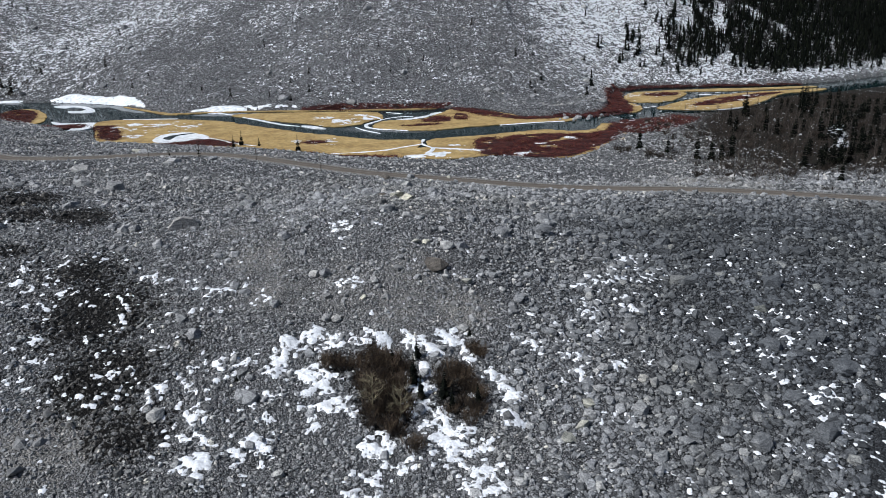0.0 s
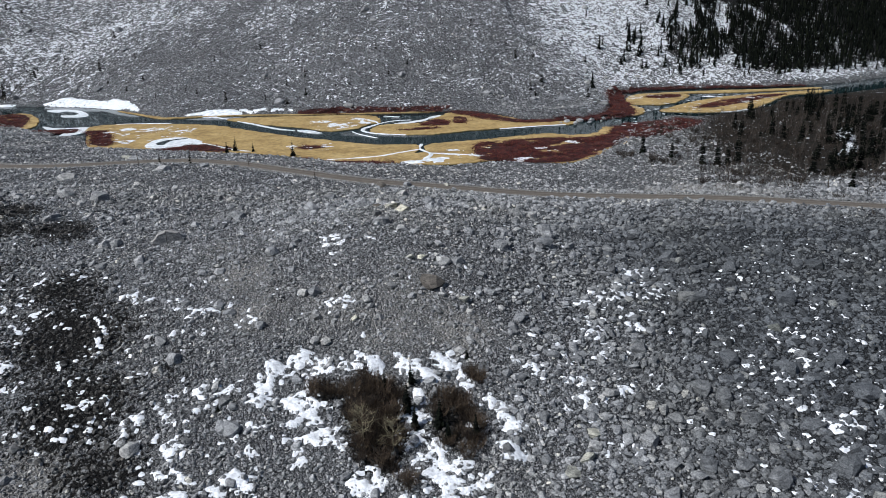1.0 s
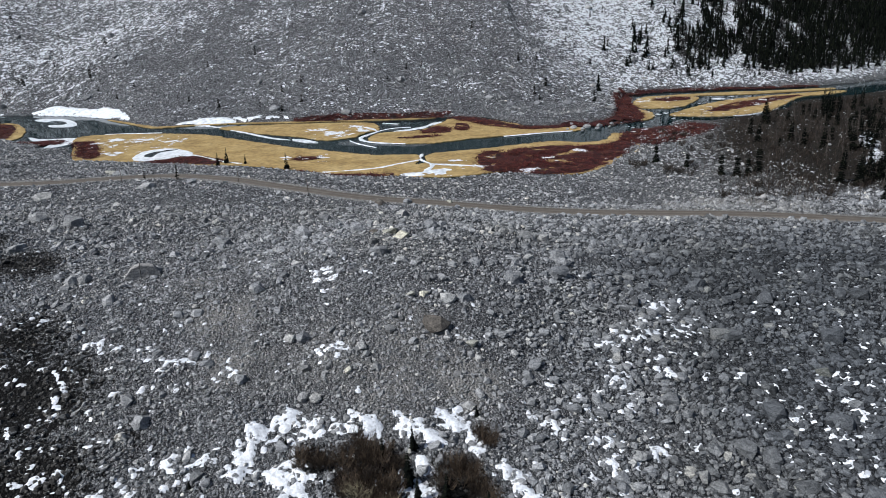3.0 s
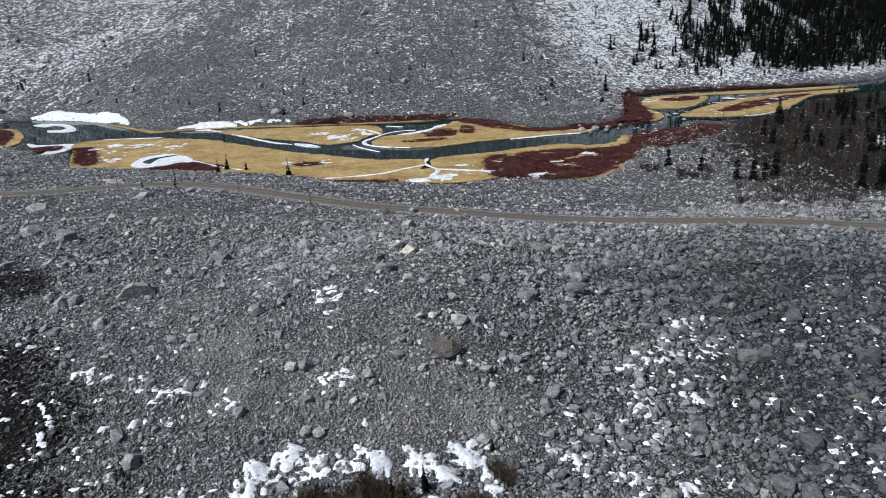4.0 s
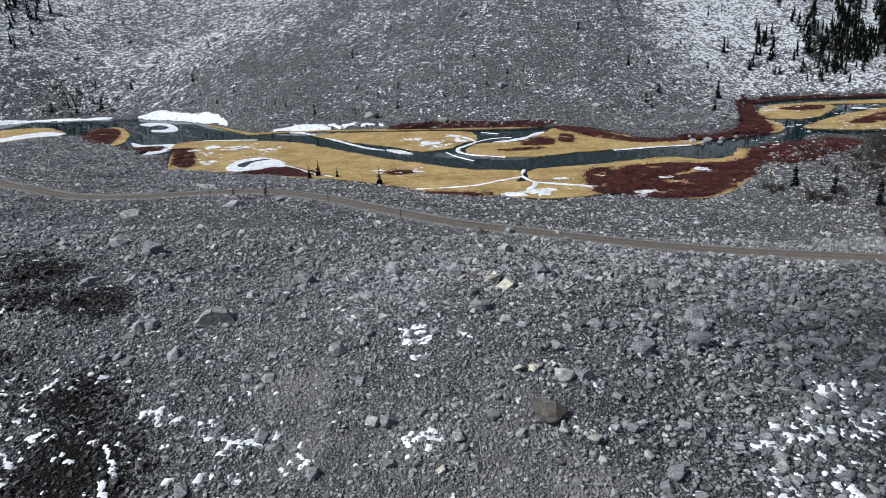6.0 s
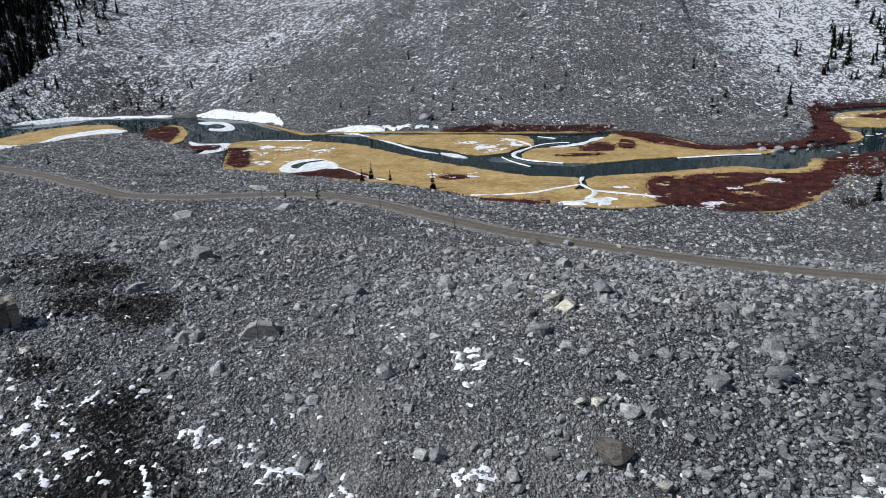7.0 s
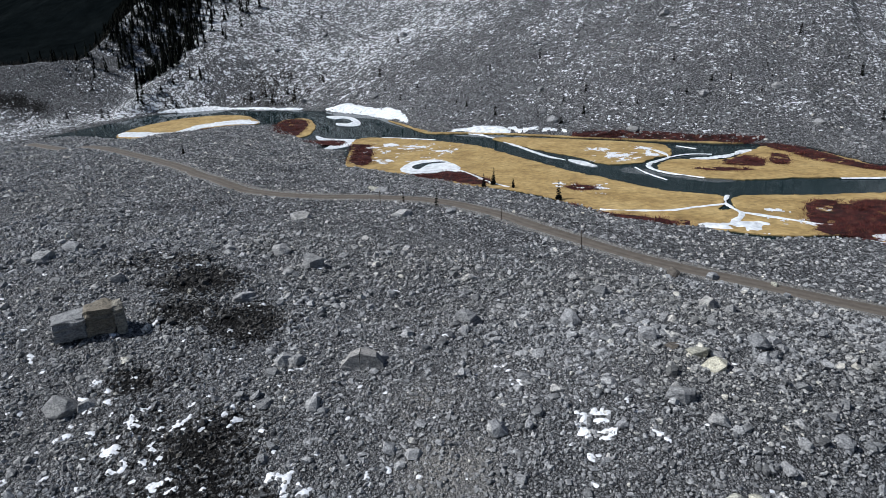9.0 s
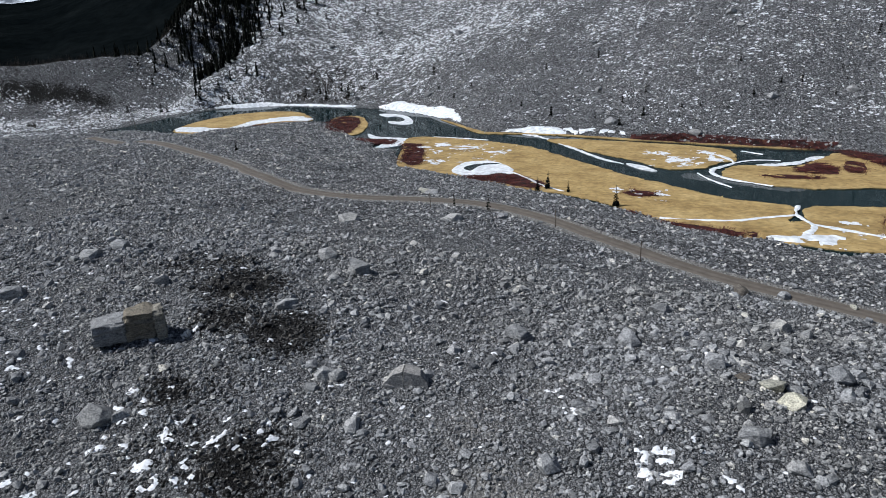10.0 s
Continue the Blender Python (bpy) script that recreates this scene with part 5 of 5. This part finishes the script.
x, y, rng = sprinkle(16000, 56, 215, 98, 280, riverside, 77)
plants("brush", x, y, height(x, y), 0.25 + 0.6 * rng.random(len(x)) ** 2, 10, 2.4, 0.09, 1.5, M_BROWN_TWIG, "leafless brown brush beside the road", "shrubs", 78, 1.0)
x, y, rng = sprinkle(18000, 56, 215, 98, 280, riverside, 67)
plants("brush", x, y, height(x, y), 0.2 + 0.75 * rng.random(len(x)) ** 2, 10, 2.6, 0.12, 1.9, M_TWIG, "tangled leafless brush under the bare trees", "shrubs", 68, 1.1)


# ---- mountains behind ----
def ridge(name, dist, depth, az0, az1, top, material, label, seed):
    """A long mountainside round the valley: top(az) gives the crest's height."""
    az = np.radians(np.linspace(az0, az1, 160))
    t = np.linspace(0, 1, 22)
    A, T = np.meshgrid(az, t)
    r = dist + depth * T
    gx, gy = r * np.sin(A), r * np.cos(A)
    gz = top(np.degrees(A)) * T ** 0.9 + (vnoise(gx / 90, gy / 90, seed) - 0.5) * 10 * T + (vnoise(gx / 22, gy / 22, seed + 3) - 0.5) * 16
    i = (np.arange(21)[:, None] * 160 + np.arange(159)[None]).ravel()
    f = np.stack([i, i + 1, i + 161, i + 160], 1)
    me = mesh_np(name, np.stack([gx.ravel(), gy.ravel(), gz.ravel() - 20], 1), f, material, True)
    tagged(new(name, me), label, "mountain", kind="structure")


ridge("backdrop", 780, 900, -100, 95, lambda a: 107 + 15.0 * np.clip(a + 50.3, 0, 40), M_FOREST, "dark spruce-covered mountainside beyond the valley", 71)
ridge("backdrop", 2300, 1200, -100, -20, lambda a: 430 + 60 * np.sin(a * 0.5), M_PEAK, "snow-streaked peak behind the dark ridge", 75)


# ---- posts along the road ----
def road_post(x, y, h):
    ob = new("road_post")
    bm = bmesh.new()
    tube(bm, Vector((0, 0, -0.4)), Vector((0.02, 0, h)), 0.085, 0.07, 8)
    bmesh.ops.recalc_face_normals(bm, faces=list(bm.faces))
    part("pole", bm, M_POST, ob)
    bm = bmesh.new()
    tube(bm, Vector((0, 0, -0.1)), Vector((0, 0, 0.18)), 0.22, 0.12, 7)
    part("stone_collar", bm, M_BOULDER, ob)
    ob.matrix_basis = pose(x, y, ground_at(x, y), 0, random.uniform(-2, 2), random.uniform(0, 360))
    return tagged(ob, "thin weathered wooden post beside the road", "post", "posts along the road")


for px, py, h in ((-20.6, 160.4, 3.8), (-38, 173.5, 3.6), (-66.5, 179.5, 3.2)):
    road_post(px, py, h)


# ---- boulders ----
def boulder_mesh(name, seed, extra=12, material=M_BOULDER):
    bm = worn(extra + 5, seed, (3.2, 7.0))
    bmesh.ops.bevel(bm, geom=list(bm.edges), offset=0.014, segments=1, affect="EDGES", clamp_overlap=True)
    bmesh.ops.triangulate(bm, faces=list(bm.faces))
    bmesh.ops.subdivide_edges(bm, edges=[e for e in bm.edges if e.calc_length() > 0.22], cuts=1)
    for v in bm.verts:
        q = v.co * 6.0 + Vector((seed, 0, 0))
        v.co += 0.035 * Vector((noise.noise(q), noise.noise(q + Vector((7, 0, 0))), noise.noise(q + Vector((0, 7, 0)))))
    bmesh.ops.triangulate(bm, faces=list(bm.faces))
    me = bpy.data.meshes.new(name)
    bm.to_mesh(me)
    bm.free()
    me.materials.append(material)
    return me


GREY = [boulder_mesh("boulder", 500 + i) for i in range(12)]
PALE = [boulder_mesh("boulder", 520 + i, 4, M_PALE) for i in range(4)]
BROWN = [boulder_mesh("boulder", 530 + i, 14, M_BROWN) for i in range(2)]


LIFT = {me: -min(v.co.z for v in me.vertices) for me in GREY + PALE + BROWN}


def boulder(mesh, x, y, size, label, group, yaw=None, tilt=14, sink=0.1, flat=1.0):
    ob = new("boulder", mesh)
    yaw = random.uniform(0, 360) if yaw is None else yaw
    ob.matrix_basis = pose(x, y, ground_at(x, y) + size * flat * (0.42 - 2 * sink) * LIFT[mesh], random.uniform(-tilt, tilt), random.uniform(-tilt, tilt), yaw) @ Matrix.Diagonal((size, size, size * flat, 1))
    return tagged(ob, label, "boulder", group)


# the large ones: x, y, length
SHELF = [(-17.3, 126.5, 2.9), (-30, 124.3, 3.6), (-76.9, 163.6, 5.4), (-57.8, 170.6, 4.6), (-65.1, 137.3, 4.0), (-57.4, 133, 4.6), (-62, 90.4, 3.7), (-59.8, 91.5, 2.1), (-44.7, 104.1, 2.4), (-43.3, 104.3, 2.0), (-58.1, 116.5, 2.9), (-42.7, 96.8, 2.5), (-37.8, 97.6, 1.9), (-19.2, 97.5, 2.2), (-10.4, 105.5, 1.6), (-4, 104.8, 2.9), (-0.7, 102.1, 2.0), (-7.7, 118.8, 3.0), (3.9, 121.5, 2.7), (-15.4, 141, 3.2), (-0.6, 138.7, 3.1), (0.4, 153.8, 2.0), (-77, 115, 2.3), (-95.2, 119.6, 3.8), (-94.2, 124.5, 3.1), (-93.8, 105.7, 3.5), (-72.6, 194.2, 4.0), (-50, 178, 2.6)]
FLANK = [(22.7, 110.1, 3.0), (13.7, 100.6, 2.7), (4.8, 94.1, 2.2), (6.9, 94.6, 2.2), (-12.4, 87.1, 1.9), (-11.7, 79.1, 1.3), (-10.4, 78.9, 1.3), (-22.7, 84.4, 1.7), (21.2, 105.7, 3.3), (41.3, 105.7, 3.6), (32.5, 109.2, 3.1), (39.4, 92.4, 4.2), (19.5, 122.4, 2.4), (22.6, 122.7, 3.1), (-19.3, 97.5, 2.1), (-17.7, 128.3, 2.6), (-5.7, 85.7, 1.4)]
TALUS = [(39, 78.1, 3.2), (40.2, 91.8, 3.9), (43.4, 66.6, 3.7), (51.4, 75.9, 2.6), (45.2, 76.1, 3.5), (29, 68.7, 2.5), (29.5, 61.5, 3.0), (43.2, 59.9, 3.8), (52.2, 89.7, 3.7), (37, 67.7, 2.8), (28.5, 81, 3.0), (24.7, 65.4, 2.9), (33.5, 73.3, 2.9), (51.7, 70.6, 3.5), (24.1, 57.3, 2.7), (35.1, 58, 3.2), (35.7, 72.1, 2.9), (22.5, 72.7, 2.4), (62.4, 100.4, 3.8), (48.7, 99.8, 3.4), (22.3, 112.2, 3.8), (-28.7, 64.1, 2.2), (-19.4, 67.1, 2.5), (-27.5, 76.6, 2.1)]
for i, (px, py, s) in enumerate(SHELF + FLANK + TALUS):
    boulder(GREY[i % 12], px, py, s * (0.86 if px > 20 else 1.0), "large angular grey limestone boulder in the rubble", "boulders of the slide")
for i, (px, py, s, f) in enumerate([(-2.3, 114.8, 2.9, 1.1), (-0.9, 112, 4.4, 0.6), (0.1, 93.9, 1.5, 1.0), (1.8, 94.6, 1.5, 1.0), (6.9, 87.4, 1.8, 1.0), (-7, 82, 1.3, 1.0), (17.4, 63.1, 2.4, 0.9), (15.4, 61.3, 2.2, 0.9), (19.2, 66.7, 2.0, 0.9), (47.5, 83.5, 2.2, 1.0), (9.2, 153.1, 1.4, 1.4), (-75, 195, 3.6, 0.9)]):
    boulder(PALE[i % 4], px, py, s, "pale buff limestone boulder among darker stones", "pale boulders of the slide", flat=f)
for px, py, s in ((56, 247, 1.2), (58.5, 249, 2.0), (61, 246.5, 1.4), (63.5, 250, 2.4), (66, 246, 1.5), (68, 251, 1.8), (71, 249, 1.2), (60, 243, 1.0), (73, 253, 1.6)):
    boulder(GREY[int(px) % 12], px, py, s * 1.25, "grey boulder standing in the shallow rapids", "boulders in the rapids", sink=0.05)
boulder(BROWN[0], 2.8, 89.2, 3.2, "brown iron-stained boulder in a shallow pit", "brown boulders of the slide")
boulder(BROWN[1], -5.3, 153.4, 2.3, "dark brown boulder at the road's edge", "brown boulders of the slide")
boulder(BROWN[0], -5.0, 116.0, 1.8, "small brown boulder on the shelf", "brown boulders of the slide")


def split_boulder(x, y):
    """A gable-shaped block, cracked through from its peak."""
    ob = new("split_boulder")
    for side, name in ((-1, "left_half"), (1, "right_half")):
        bm = bmesh.new()
        pr = [(0.03, -0.1), (2.55, -0.1), (2.4, 0.7), (1.75, 1.5), (0.05, 1.95)] if side > 0 else [(0.03, -0.1), (2.5, -0.1), (2.0, 0.6), (1.1, 1.6), (0.05, 1.95)]
        for yy, k in ((-1.2, 1.0), (0.2, 0.96), (1.5, 0.7)):
            for a, b in pr:
                bm.verts.new((side * a * k, yy, b * k))
        bmesh.ops.convex_hull(bm, input=list(bm.verts))
        bmesh.ops.delete(bm, geom=[v for v in bm.verts if not v.link_faces], context="VERTS")
        bmesh.ops.bevel(bm, geom=list(bm.edges), offset=0.07, segments=1, affect="EDGES", clamp_overlap=True)
        bmesh.ops.triangulate(bm, faces=list(bm.faces))
        bmesh.ops.subdivide_edges(bm, edges=[e for e in bm.edges if e.calc_length() > 0.7], cuts=2)
        for v in bm.verts:
            v.co += 0.07 * Vector((noise.noise(v.co * 1.3), noise.noise(v.co * 1.3 + Vector((9, 0, 0))), noise.noise(v.co * 1.3 + Vector((0, 9, 0)))))
        part(name, bm, M_SPLIT, ob)
    ob.matrix_basis = pose(x, y, ground_at(x, y) - 0.15, 0, 0, 18)
    return tagged(ob, "gable-shaped grey boulder cracked in two from its peak", "boulder")


split_boulder(-36.7, 106.6)


def bedded_block(x, y):
    """The great block on the shelf: a grey half and an ochre half over a recessed bed, with a pale broken end."""
    ob = new("bedded_boulder")
    pieces = [
        ("grey_half", (-3.9, -0.3), (-1.8, 1.8), (0.35, 3.2), M_BOULDER), ("ochre_half", (-0.6, 2.9), (-1.75, 1.8), (0.3, 3.65), M_OCHRE),
        ("buff_end", (2.5, 3.7), (-1.65, 1.5), (-0.3, 3.45), M_BUFF), ("bottom_bed", (-3.3, 3.3), (-0.4, 1.7), (-0.8, 0.7), M_BROWN),
    ]
    rnd = random.Random(78)
    for n, (name, ex, ey, ez, material) in enumerate(pieces):
        bm = bmesh.new()
        for cx in ex:
            for cy in ey:
                for cz in ez:
                    for _ in range(3):
                        bm.verts.new([c + rnd.uniform(0, 0.42) * (sum(e) / 2 - c) for c, e in zip((cx, cy, cz), (ex, ey, ez))])
        bmesh.ops.convex_hull(bm, input=list(bm.verts))
        bmesh.ops.delete(bm, geom=[v for v in bm.verts if not v.link_faces], context="VERTS")
        bmesh.ops.triangulate(bm, faces=list(bm.faces))
        for _ in range(3):
            bmesh.ops.subdivide_edges(bm, edges=[e for e in bm.edges if e.calc_length() > 0.45], cuts=1)
            bmesh.ops.triangulate(bm, faces=list(bm.faces))
        for v in bm.verts:
            q = Vector((v.co.x * 0.8, v.co.y * 0.8, v.co.z * 2.4)) + Vector((n * 5.0, 0, 0))
            v.co += 0.28 * Vector((noise.noise(q), noise.noise(q + Vector((9, 0, 0))), 0.6 * noise.noise(q + Vector((0, 9, 0)))))
            v.co += 0.05 * Vector((noise.noise(q * 4), noise.noise(q * 4 + Vector((9, 0, 0))), noise.noise(q * 4 + Vector((0, 9, 0)))))
        part(name, bm, material, ob)
    ob.matrix_basis = pose(x, y, ground_at(x, y) - 0.1, 0, -3, 44)
    return tagged(ob, "huge bedded limestone block with ochre weathered face", "boulder")


bedded_block(-68.4, 101.8)
x, y, rng = sprinkle(900, -100, 80, 54, 150, lambda a, b: dry(a, b) * coarse_zone(a, b) * 0.8 * (1 - 0.9 * np.clip(blobs(a, b, DUST) + (blobs(a, b, DARK) > 0.3), 0, 1)), 81)
for i in range(min(190, len(x))):
    boulder(GREY[int(rng.integers(0, 12))], float(x[i]), float(y[i]), float(rng.uniform(1.0, 1.9)), "angular grey limestone boulder in the rubble", "boulders of the slide")
x, y, rng = sprinkle(400, -230, 120, 262, 420, lambda a, b: ((b - foot(a)) > 3) * ((b - foot(a)) < 90) * 0.3, 82)
for i in range(min(60, len(x))):
    boulder(GREY[int(rng.integers(0, 12))], float(x[i]), float(y[i]), float(rng.uniform(2.0, 4.6)), "large grey boulder on the talus slope", "boulders on the talus")
